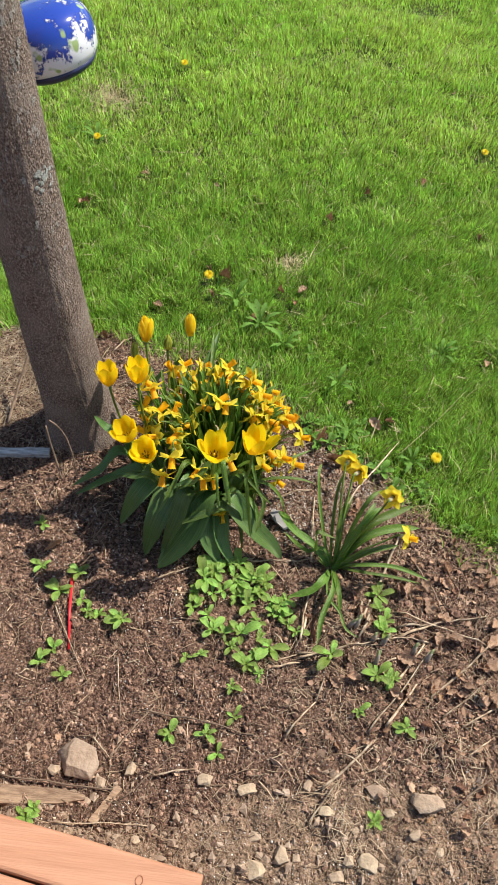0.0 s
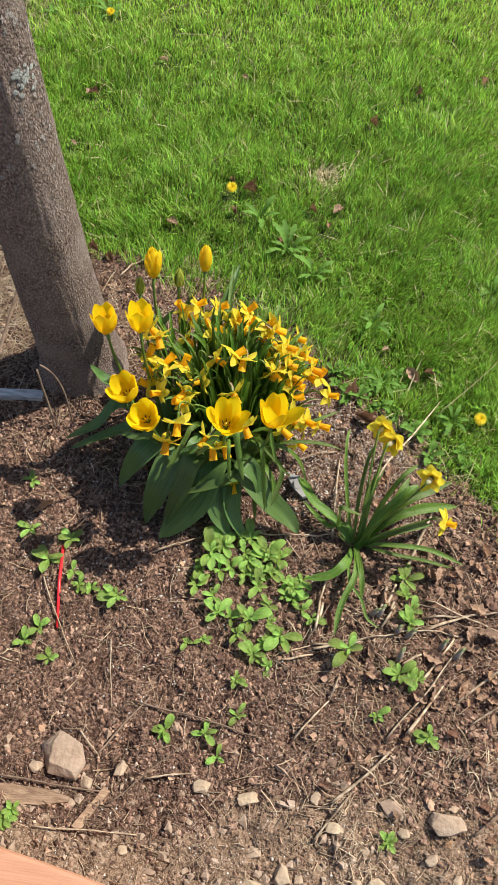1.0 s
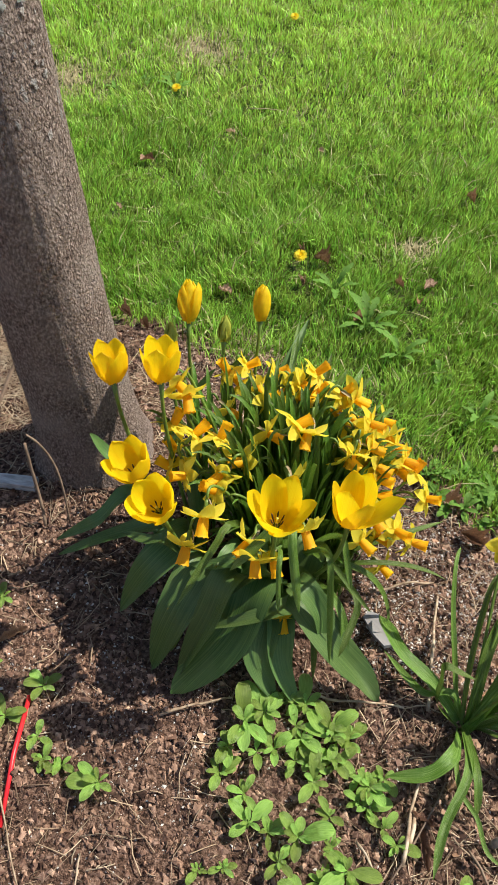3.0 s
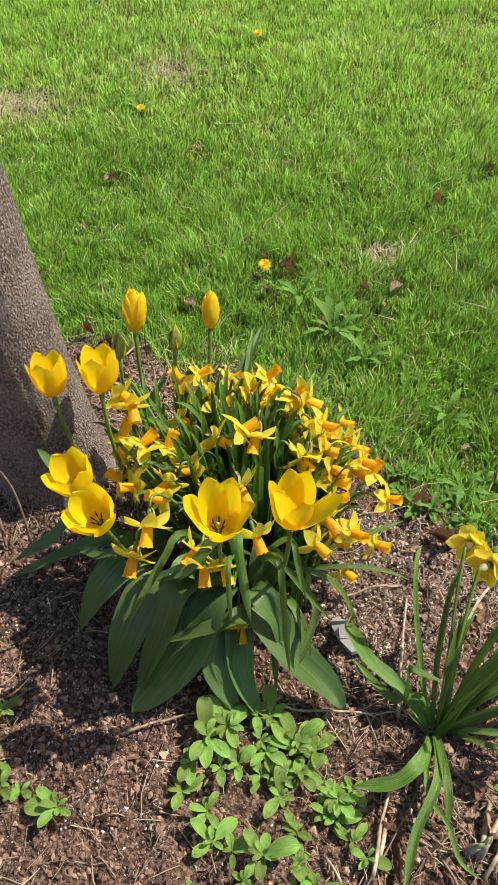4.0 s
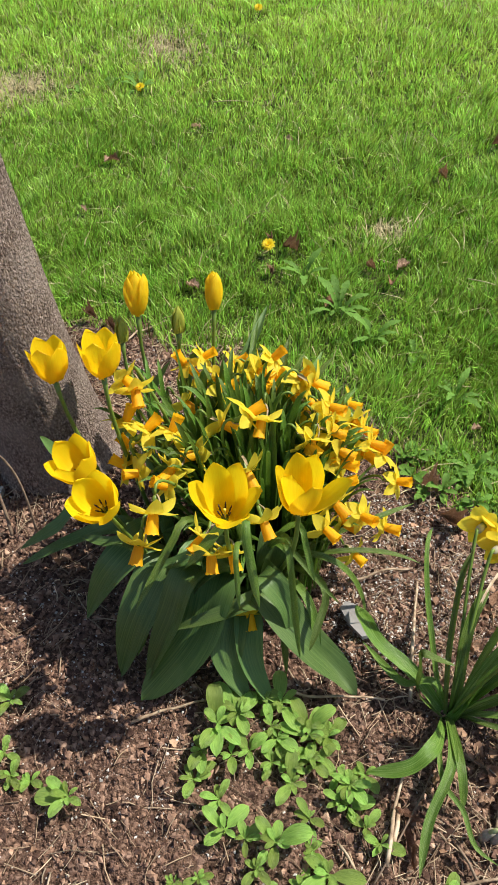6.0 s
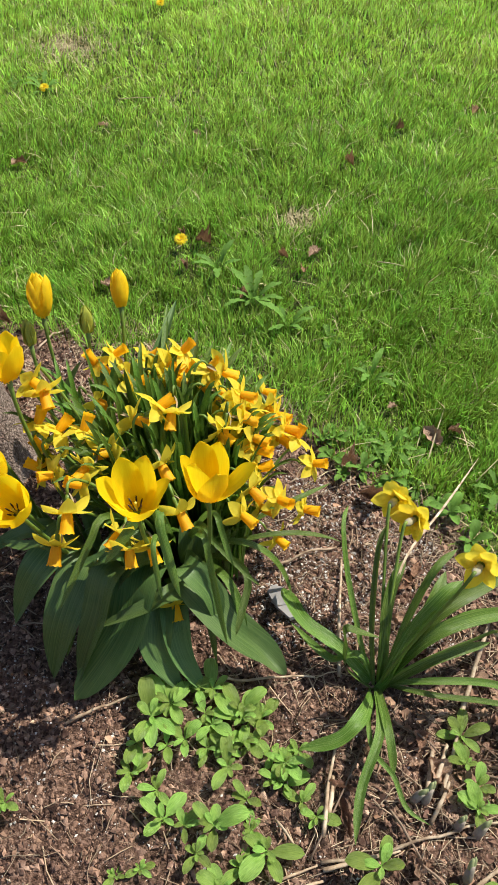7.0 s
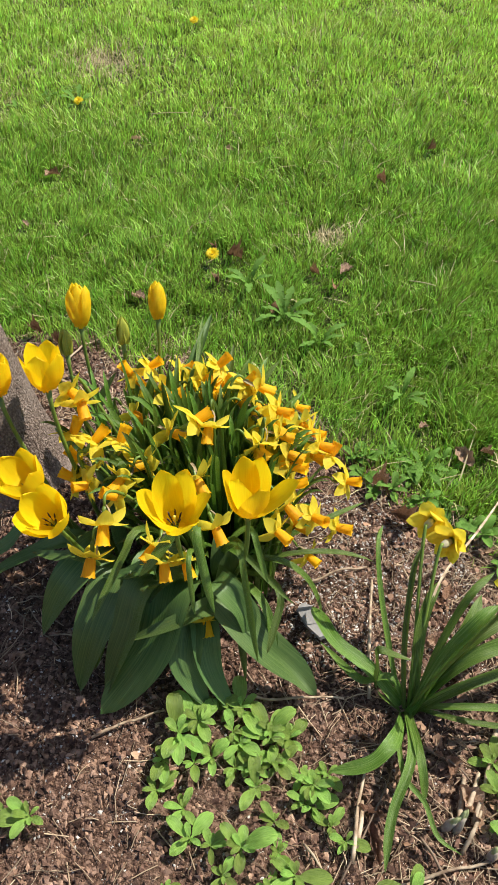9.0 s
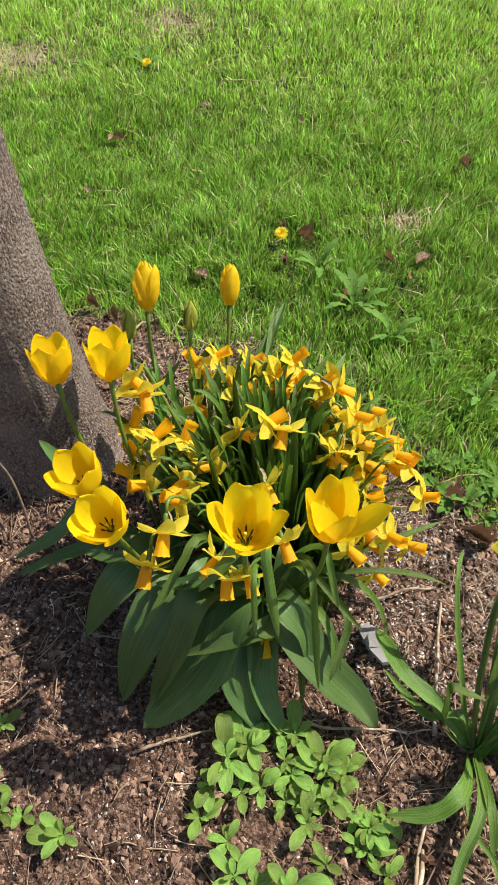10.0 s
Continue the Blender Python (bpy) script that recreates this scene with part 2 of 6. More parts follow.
def blade(name, points, width, material, shape="strap", fold=0.25, up=(0, 0, 1), origin=(0, 0, 0), across=4, wave=0.0, twist=0.0, side=None):
    """A leaf along a centre line: strap, lance or ovate outline, folded along its midrib."""
    verts, faces, uvs, o, n = [], [], [], Vector(origin), len(points) - 1
    last = None
    ph = random.uniform(0, 6.28)
    for i, p in enumerate(points):
        t = i / n
        d = (points[min(i + 1, n)] - points[max(i - 1, 0)]).normalized()
        s = d.cross(Vector(up)) if side is None else Vector(side) - d * d.dot(Vector(side))
        if s.length < 0.15 and last is not None:
            s = last
        s = s.normalized()
        if last is not None and s.dot(last) < 0:
            s = -s
        last = s
        nrm = s.cross(d).normalized()
        if twist:
            q = Matrix.Rotation(twist * t, 3, d)
            s2, nrm = q @ s, q @ nrm
        else:
            s2 = s
        if shape == "strap":
            w = min(1, 0.62 + 1.2 * t) * (1 if t < 0.72 else max(0.03, 1 - ((t - 0.72) / 0.28) ** 2.2))
        elif shape == "lance":
            w = max(0.02, max(0.0, math.sin(math.pi * min(1, 0.12 + 0.88 * t) ** 0.9)) ** 0.62)
        elif shape == "spoon":
            w = 0.16 if t < 0.18 else max(0.02, max(0.0, math.sin(math.pi * ((t - 0.18) / 0.82 * 0.86 + 0.14) ** 1.15)) ** 0.7)
        else:
            w = max(0.02, max(0.0, math.sin(math.pi * t ** 0.8)) ** 0.75)
        for k in range(across + 1):
            v = 2 * k / across - 1
            off = fold * abs(v) ** 1.3 * w * width / 2
            rip = wave * width * abs(v) * math.sin(9 * t + ph + (1.5 if v > 0 else 0))
            verts.append(p - o + s2 * (v * w * width / 2) + nrm * (off + rip))
            uvs.append((t, v * 0.5 * w + 0.5))
    c = across + 1
    for i in range(n):
        for k in range(across):
            a = i * c + k
            faces.append((a, a + 1, a + c + 1, a + c))
    return mesh_of(name, verts, faces, material, uvs)


def lattice(seed, x, y, size):
    """Smooth value noise in -1..1 on arrays."""
    table = np.random.RandomState(seed).uniform(-1, 1, (256, 256))
    x, y = np.asarray(x, float) / size + 1000.3, np.asarray(y, float) / size + 1000.7
    i, j = np.floor(x).astype(int), np.floor(y).astype(int)
    u, v = x - i, y - j
    u, v = u * u * (3 - 2 * u), v * v * (3 - 2 * v)
    g = lambda a, b: table[a % 256, b % 256]
    return (g(i, j) * (1 - u) + g(i + 1, j) * u) * (1 - v) + (g(i, j + 1) * (1 - u) + g(i + 1, j + 1) * u) * v


EDGE_X = [-60.0, -3.0, -1.2, -0.75, -0.40, -0.12, 0.02, 0.12, 0.19, 0.25, 0.32, 0.417, 0.489, 0.587, 0.713, 1.1, 1.8, 4.0, 60.0]
EDGE_Y = [1.6, 1.7, 1.78, 1.82, 1.86, 1.83, 1.74, 1.69, 1.67, 1.61, 1.54, 1.49, 1.435, 1.334, 1.235, 1.04, 0.95, 0.9, 0.8]


def past_edge(x, y):
    """How far a spot lies on the lawn's side of the bed's ragged edge, in metres."""
    return y - np.interp(x, EDGE_X, EDGE_Y) + 0.045 * lattice(5, x, y, 0.11) + 0.025 * lattice(6, x, y, 0.04)


def height(x, y):
    """The ground's height: crumbly soil in the bed, smoother under the lawn."""
    bed = np.clip(0.5 - past_edge(x, y) / 0.08, 0, 1)
    near = np.clip(1.6 - np.hypot(x - 0.2, y - 1.1) / 1.6, 0, 1)
    h = 0.010 * lattice(1, x, y, 0.30) + bed * near * (0.007 * lattice(2, x, y, 0.075) + 0.0085 * lattice(3, x, y, 0.030) + 0.0050 * lattice(4, x, y, 0.014))
    h += 0.012 * np.exp(-((x - 0.10) ** 2 + (y - 1.27) ** 2) / 0.05) + 0.015 * np.exp(-((x + 0.301) ** 2 + (y - 1.507) ** 2) / 0.03)
    h -= 0.022 * np.clip(past_edge(x, y) / 0.16, 0, 1)
    return h


def ground_z(x, y):
    return float(height(np.array([x]), np.array([y]))[0])


def sandy(x, y):
    """Share of dug-up sandy subsoil, along the timber edge."""
    band = np.clip((y - 0.16) / 0.12, 0, 1) * np.clip((1.9 - np.abs(x - 0.2)) / 0.8, 0, 1)
    return band * np.clip((0.52 + 0.10 * np.clip((x - 0.05) / 0.3, 0, 1) - y + 0.05 * lattice(61, x, y, 0.12) + 0.03 * lattice(62, x, y, 0.035)) / 0.10 + 0.5, 0.0, 1.0)


# ---------- ground: one sheet to the horizon ----------
def build_ground():
    def steps(lo, hi, fine, far_lo, far_hi):
        a = list(np.arange(lo, hi, fine))
        s, v = fine, hi
        while v < far_hi:
            a.append(v)
            s *= 1.16
            v += s
        a.append(far_hi)
        s, v, low = fine, lo, []
        while v > far_lo:
            s *= 1.16
            v -= s
            low.append(max(v, far_lo))
        return np.array(low[::-1] + a)
    xs, ys = steps(-0.65, 0.95, 0.0075, -90, 90), steps(0.34, 1.9, 0.0075, -60, 140)
    X, Y = np.meshgrid(xs, ys)
    Z = height(X, Y)
    nx, ny = len(xs), len(ys)
    verts = np.stack([X.ravel(), Y.ravel(), Z.ravel()], 1)
    i = np.arange((nx - 1) * (ny - 1))
    a = (i // (nx - 1)) * nx + i % (nx - 1)
    faces = np.stack([a, a + 1, a + nx + 1, a + nx], 1)
    mid = verts[faces].mean(1)
    lawn = past_edge(mid[:, 0], mid[:, 1]) > 0.015
    me = mesh_of("ground", verts.tolist(), faces.tolist(), [SOIL, THATCH, SUBSOIL], index=np.where(lawn, 1, np.where(sandy(mid[:, 0], mid[:, 1]) > 0.5, 2, 0)))
    return tagged(new("ground", me), "brown crumbly garden soil running into a green lawn", "ground", kind="structure")


build_ground()


# ---------- lawn ----------
LAWN_LEAVES = (
    [
        (0.126, 2.012, 0.050), (0.263, 2.169, 0.046), (0.243, 2.098, 0.035), (0.193, 2.153, 0.026),
        (0.339, 2.590, 0.032), (-0.371, 2.776, 0.034), (-0.562, 2.545, 0.032), (-0.547, 2.300, 0.024),
        (-0.093, 2.753, 0.030), (-0.024, 2.099, 0.026), (-0.001, 2.194, 0.040), (-0.193, 2.022, 0.045),
        (-0.368, 1.854, 0.034), (-0.326, 1.842, 0.030), (0.426, 1.687, 0.030), (0.476, 2.769, 0.028),
        (0.881, 2.565, 0.028), (0.841, 1.914, 0.036), (0.496, 1.622, 0.050), (0.537, 1.634, 0.030),
        (0.699, 2.899, 0.036), (0.384, 1.457, 0.050), (0.343, 1.515, 0.035), (-0.549, 2.556, 0.035),
        (0.872, 3.655, 0.030),
        (-0.049, 2.225, 0.024), (-0.001, 2.207, 0.034),
    ],
)
DANDELIONS = ((-0.049, 2.180, 0.030, 1.12), (-0.600, 2.990, 0.032, 1.1), (0.661, 1.508, 0.032, 1.1), (-0.350, 3.665, 0.034, 1.15), (0.955, 3.14, 0.032, 1.05))
SHORT = [(x, y) for rows in LAWN_LEAVES for x, y, _ in rows] + [(x, y) for x, y, _, _ in DANDELIONS]


def grass_blades(name, material, count, area, tall, wide, seed, label, density=None, lean=0.42, category="grass"):
    r = np.random.RandomState(seed)
    x, y = r.uniform(area[0], area[1], count), r.uniform(area[2], area[3], count)
    keep = past_edge(x, y) > r.uniform(-0.06, 0.08, count)
    keep &= np.hypot(x + 0.301, y - 1.507) > 0.13
    if density is not None:
        keep &= r.uniform(0, 1, count) < density(x, y)
    x, y = x[keep], y[keep]
    n = len(x)
    z = height(x, y) - 0.003
    tuft = 0.5 + 0.5 * lattice(9, x, y, 0.16)
    tuft2 = 0.5 + 0.5 * lattice(12, x, y, 0.05)
    low = np.ones(n)
    for cx, cy in SHORT:
        low = np.minimum(low, 0.35 + 0.65 * np.clip(np.hypot(x - cx, y - cy + 0.012) / 0.045 - 0.35, 0, 1))
    h = tall * (0.28 + 0.60 * tuft + 0.85 * tuft2 - 0.30 * np.exp(-np.clip(past_edge(x, y), 0, 9) / 0.07) * np.clip((x - 0.3) / 0.2, 0, 1)) * r.uniform(0.55, 1.2, n) * low
    a = r.uniform(0, 2 * np.pi, n) + 0.0
    comb = lattice(10, x, y, 0.12) * 3.14
    tilt = np.abs(r.normal(0, lean, n)) + 0.1
    dx = np.cos(a) * tilt + 0.13 * np.cos(comb)
    dy = np.sin(a) * tilt + 0.13 * np.sin(comb)
    b = a + np.pi / 2 + r.normal(0, 0.5, n)
    w = wide * r.uniform(0.6, 1.3, n) / 2
    sx, sy = np.cos(b) * w, np.sin(b) * w
    rows = []
    for t, bend, k in ((0, 0, 1.0), (0.6, 0.5, 0.85)):
        cx, cy = x + dx * h * bend, y + dy * h * bend
        cz = z + h * t * (1 - 0.12 * tilt * t)
        rows += [np.stack([cx - sx * k, cy - sy * k, cz], 1), np.stack([cx + sx * k, cy + sy * k, cz], 1)]
    rows.append(np.stack([x + dx * h * 1.25, y + dy * h * 1.25, z + h * (1 - 0.22 * tilt)], 1))
    V = np.stack(rows, 1).reshape(-1, 3)
    base = np.arange(n) * 5
    quads = np.stack([base, base + 1, base + 3, base + 2], 1)
    tris = np.stack([base + 2, base + 3, base + 4], 1)
    me = bpy.data.meshes.new(name)
    me.vertices.add(len(V))
    me.vertices.foreach_set("co", V.astype(np.float32).ravel())
    loops = np.concatenate([quads.ravel(), tris.ravel()]).astype(np.int32)
    me.loops.add(len(loops))
    me.loops.foreach_set("vertex_index", loops)
    nq, nt = len(quads), len(tris)
    me.polygons.add(nq + nt)
    me.polygons.foreach_set("loop_start", np.concatenate([np.arange(nq) * 4, nq * 4 + np.arange(nt) * 3]).astype(np.int32))
    me.polygons.foreach_set("use_smooth", np.ones(nq + nt, dtype=bool))
    me.materials.append(material)
    me.update(calc_edges=True)
    return tagged(new(name, me), label, category, kind="stuff")


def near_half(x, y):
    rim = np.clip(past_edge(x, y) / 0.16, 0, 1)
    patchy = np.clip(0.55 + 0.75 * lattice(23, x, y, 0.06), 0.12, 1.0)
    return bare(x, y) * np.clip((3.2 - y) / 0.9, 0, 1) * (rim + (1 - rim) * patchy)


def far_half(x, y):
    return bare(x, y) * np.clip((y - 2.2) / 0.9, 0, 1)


def bare(x, y):
    """Thinner grass in worn spots of the lawn."""
    d = 0.8 + 0.35 * lattice(21, x, y, 0.35)
    for cx, cy, r in WORN:
        d -= 0.7 * np.exp(-((x - cx) ** 2 + (y - cy) ** 2) / r ** 2)
    return d


def worn(x, y):
    d = 0 * x
    for cx, cy, r in WORN:
        d += np.exp(-((x - cx) ** 2 + (y - cy) ** 2) / r ** 2)
    return d


WORN = ((-1.0, 3.0, 0.16), (-0.62, 3.35, 0.12), (0.22, 2.32, 0.06), (0.36, 1.68, 0.05))


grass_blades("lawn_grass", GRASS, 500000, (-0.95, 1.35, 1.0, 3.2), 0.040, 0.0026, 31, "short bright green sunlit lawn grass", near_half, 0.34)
grass_blades("lawn_grass", GRASS_BRIGHT, 300000, (-1.9, 1.9, 2.2, 5.2), 0.040, 0.0036, 32, "short bright green lawn grass further off", far_half, 0.34)
grass_blades("lawn_grass", GRASS_BRIGHT, 40000, (-7, 7, 5.2, 14), 0.06, 0.012, 33, "distant green lawn grass")
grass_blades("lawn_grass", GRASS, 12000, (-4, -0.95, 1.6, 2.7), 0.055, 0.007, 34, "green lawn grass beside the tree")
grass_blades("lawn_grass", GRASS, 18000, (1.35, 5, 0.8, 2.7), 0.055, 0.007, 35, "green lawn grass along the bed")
grass_blades("dry_grass", DRYGRASS, 15000, (-1.3, 1.4, 1.0, 4.6), 0.045, 0.0024, 36, "straw-coloured dead blades among the green lawn grass", bare, 1.1, "dry grass")
grass_blades("dry_grass", DRYGRASS, 60000, (-1.35, 0.6, 2.2, 3.7), 0.032, 0.003, 37, "matted straw-coloured grass on worn spots of the lawn", worn, 1.3, "dry grass")
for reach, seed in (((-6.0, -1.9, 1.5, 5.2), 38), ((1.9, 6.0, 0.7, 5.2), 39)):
    grass_blades("lawn_grass", GRASS_BRIGHT, 14000, reach, 0.05, 0.012, seed, "green lawn grass to the side of the bed")


# ---------- tree ----------
def build_tree():
    base = Vector((-0.304, 1.504, 0.0))
    tree = thing("tree", base, "young tree with a leaning rough grey-brown trunk beside the flowers", "tree")
    rng = random.Random(4)
    sides, rings = 110, 150
    verts, faces = [], []
    top = 2.3

    def core(z):
        q = min(z, 1.2)
        return Vector((-0.051 * q + 0.0145 * q * q - 0.016 * max(0, z - 1.2), -0.114 * q + 0.057 * q * q + 0.02 * max(0, z - 1.2), z))

    def girth(z):
        return 0.0880 - 0.0204 * min(z, 1.3) - 0.008 * max(0, z - 1.3)

    for i in range(rings + 1):
        z = -0.05 + (top + 0.05) * (i / rings) ** 1.15
        c = core(z)
        r = girth(z) + 0.024 * math.exp(-max(z, 0) / 0.06)
        for k in range(sides):
            a = 2 * math.pi * k / sides
            d = Vector((math.cos(a), math.sin(a), 0))
            n = 0.0014 * noise.noise(Vector((d.x * 34, d.y * 34, z * 38))) + 0.002 * noise.noise(Vector((d.x * 1.4, d.y * 1.4, z * 3))) + 0.0016 * noise.noise(Vector((d.x * 9, d.y * 9, z * 7))) + 0.0011 * noise.noise(Vector((d.x * 22, d.y * 22, z * 14)))
            root = 0.012 * max(0, math.cos(3 * a + 0.6)) * math.exp(-max(z, 0) / 0.05)
            verts.append(c + d * (r + n + root))
    for i in range(rings):
        for k in range(sides):
            a, b = i * sides + k, i * sides + (k + 1) % sides
            faces.append((a, b, b + sides, a + sides))
    part("trunk", mesh_of("trunk", verts, faces, BARK), tree)

    def on_trunk(z, a, lift):
        return core(z) + Vector((math.cos(a), math.sin(a), 0)) * (girth(z) + lift)

    # pale lichen flakes
    for _ in range(34):
        z0, a0, size = rng.gauss(0.812, 0.012), radians(rng.gauss(-27, 8)), rng.uniform(0.002, 0.006)
        vv = [on_trunk(z0, a0, 0.0019)]
        for k in range(11):
            t, q = 2 * math.pi * k / 11, size * rng.uniform(0.6, 1.25)
            vv.append(on_trunk(z0 + q * math.sin(t), a0 + q * math.cos(t) / 0.085, 0.0006))
        part("lichen", mesh_of("lichen", vv, [(0, k + 1, (k + 1) % 11 + 1) for k in range(11)], LICHEN), tree, "pale grey-green lichen flake")
    # Flecks only on the upper trunk, which they make paler than its base.
    for _ in range(230):
        z0, a0, size = 0.62 + 0.75 * rng.random() ** 0.8, radians(rng.uniform(-115, 25)), rng.uniform(0.002, 0.007)
        vv = [on_trunk(z0, a0, 0.0011)]
        for k in range(9):
            t, q = 2 * math.pi * k / 9, size * rng.uniform(0.35, 1.3)
            vv.append(on_trunk(z0 + 1.3 * q * math.sin(t), a0 + q * math.cos(t) / 0.085, 0.0006))
        part("lichen", mesh_of("lichen", vv, [(0, k + 1, (k + 1) % 9 + 1) for k in range(9)], CRUST), tree, "pale grey crusty fleck on the bark")
    # limbs above the view, bare but for opening buds
    head = core(2.3)
    for i in range(6):
        a = i * 2 * math.pi / 6 + rng.uniform(-0.3, 0.3)
        out = Vector((math.cos(a), math.sin(a), 0))
        L = rng.uniform(1.0, 1.6)
        pts = bezier([head - Vector((0, 0, 0.15 + 0.06 * i)), head + out * 0.3 * L + Vector((0, 0, 0.25)), head + out * 0.6 * L + Vector((0, 0, 0.9 * L)), head + out * 0.75 * L + Vector((0, 0, 1.5 * L))], 14)
        limb = part("limb", tube("limb", pts, [0.034 * (1 - j / 15.5) ** 0.9 for j in range(15)], BARK, 8, rough=0.05), tree)
        vv, ff = [], []
        for j in range(4, 15):
            for _ in range(8):
                p = pts[j] + Vector((rng.gauss(0, 0.13), rng.gauss(0, 0.13), rng.gauss(0.05, 0.12)))
                for _ in range(3):
                    q = p + Vector((rng.gauss(0, 0.02), rng.gauss(0, 0.02), rng.gauss(0, 0.02)))
                    d = Vector((rng.gauss(0, 1), rng.gauss(0, 1), rng.gauss(0, 1))).normalized() * 0.02
                    s = d.orthogonal() * 0.45
                    k = len(vv)
                    vv += [q - d, q + s, q + d, q - s]
                    ff.append((k, k + 1, k + 2, k + 3))
        part("crown", mesh_of("crown", vv, ff, WEED), limb, "small young green leaves")


build_tree()


# ---------- timber edge of the bed ----------
def build_timber():
    a, b = Vector((-0.188, 0.459, 0.20)), Vector((0.109, 0.412, 0.20))
    along = (b - a).normalized()
    back = Vector((along.y, -along.x, 0))
    if back.y > 0:
        back = -back
    mid = a - along * 0.75
    timber = thing("timber_edging", (mid.x, mid.y, 0), "reddish-brown stained timber boards edging the flower bed", "timber edging", kind="structure")
    o = Vector((mid.x, mid.y, 0))

    def board(name, near, far, lo, hi, start, end, seed):
        verts, faces = [], []
        n = 40
        prof = [(near, lo), (near, hi - 0.006), (near + 0.0025, hi - 0.0015), (near + 0.007, hi), ((near + far) / 2, hi + 0.0004), (far - 0.007, hi), (far - 0.002, hi - 0.002), (far, hi - 0.006), (far, lo)]
        for i in range(n + 1):
            t = start + (end - start) * i / n
            w = 0.0012 * noise.noise(Vector((t * 9, seed, 0)))
            for q, (d, z) in enumerate(prof):
                verts.append(a - o + along * t + back * (d + (w if q < 3 else 0)) + Vector((0, 0, z - 0.20 + w * 0.5)))
        m = len(prof)
        for i in range(n):
            for q in range(m - 1):
                k = i * m + q
                faces.append((k, k + 1, k + m + 1, k + m))
        faces += [tuple(range(m)), tuple(range(n * m, (n + 1) * m))[::-1]]
        return part(name, mesh_of(name, verts, faces, TIMBER, smooth=False), timber)

    top = board("board", 0.0, 0.079, 0.162, 0.200, -1.6, 0.36, 1)
    board("board", 0.0835, 0.162, 0.162, 0.199, -1.6, 0.36, 2)
    board("board", 0.1665, 0.245, 0.162, 0.200, -1.6, 0.36, 3)
    board("fascia", 0.012, 0.050, -0.06, 0.161, -1.6, 0.34, 4)
    c = a - o + along * 0.262 + back * 0.036 + Vector((0, 0, 0.0009))
    ring = [c + along * 0.0058 * math.cos(t) + back * 0.0075 * math.sin(t) for t in np.linspace(0, 2 * math.pi, 25)]
    part("knot", tube("knot", ring, [0.0011] * 25, KNOT, 5, closed=False), top, "dark knot ring")


build_timber()


# ---------- glazed pot hung on the tree ----------
def glaze():
    m = bpy.data.materials.new("painted_glaze")
    m.use_nodes = True
    nt = m.node_tree
    nodes, link = nt.nodes, nt.links.new
    coord = nodes.new("ShaderNodeTexCoord")
    n1 = nodes.new("ShaderNodeTexNoise")
    n1.inputs["Scale"].default_value, n1.inputs["Detail"].default_value = 24, 8
    n1.inputs["Roughness"].default_value = 0.72
    sep = nodes.new("ShaderNodeSeparateXYZ")
    link(coord.outputs["Object"], n1.inputs["Vector"])
    link(coord.outputs["Object"], sep.inputs[0])
    add = nodes.new("ShaderNodeMath")
    add.operation = "MULTIPLY_ADD"
    add.inputs[1].default_value, add.inputs[2].default_value = -2.0, 0.125
    link(sep.outputs["Z"], add.inputs[0])
    s = nodes.new("ShaderNodeMath")
    s.operation = "ADD"
    link(n1.outputs["Fac"], s.inputs[0])
    link(add.outputs[0], s.inputs[1])
    r = nodes.new("ShaderNodeValToRGB")
    e = r.color_ramp.elements
    e[0].position, e[0].color = 0.50, (0.012, 0.03, 0.20, 1)
    e[1].position, e[1].color = 0.545, (0.72, 0.72, 0.76, 1)
    x = e.new(0.47)
    x.color = (0.02, 0.055, 0.34, 1)
    link(s.outputs[0], r.inputs["Fac"])
    n2 = nodes.new("ShaderNodeTexNoise")
    n2.inputs["Scale"].default_value = 26
    link(coord.outputs["Object"], n2.inputs["Vector"])
    r2 = nodes.new("ShaderNodeValToRGB")
    r2.color_ramp.elements[0].position, r2.color_ramp.elements[1].position = 0.62, 0.66
    link(n2.outputs["Fac"], r2.inputs["Fac"])
    mix = nodes.new("ShaderNodeMix")
    mix.data_type = "RGBA"
    mix.inputs["B"].default_value = (0.30, 0.40, 0.16, 1)
    link(r2.outputs["Color"], mix.inputs["Factor"])
    link(r.outputs["Color"], mix.inputs["A"])
    link(mix.outputs["Result"], nodes["Principled BSDF"].inputs["Base Color"])
    nodes["Principled BSDF"].inputs["Roughness"].default_value = 0.12
    nodes["Principled BSDF"].inputs["Coat Weight"].default_value = 0.4
    return m


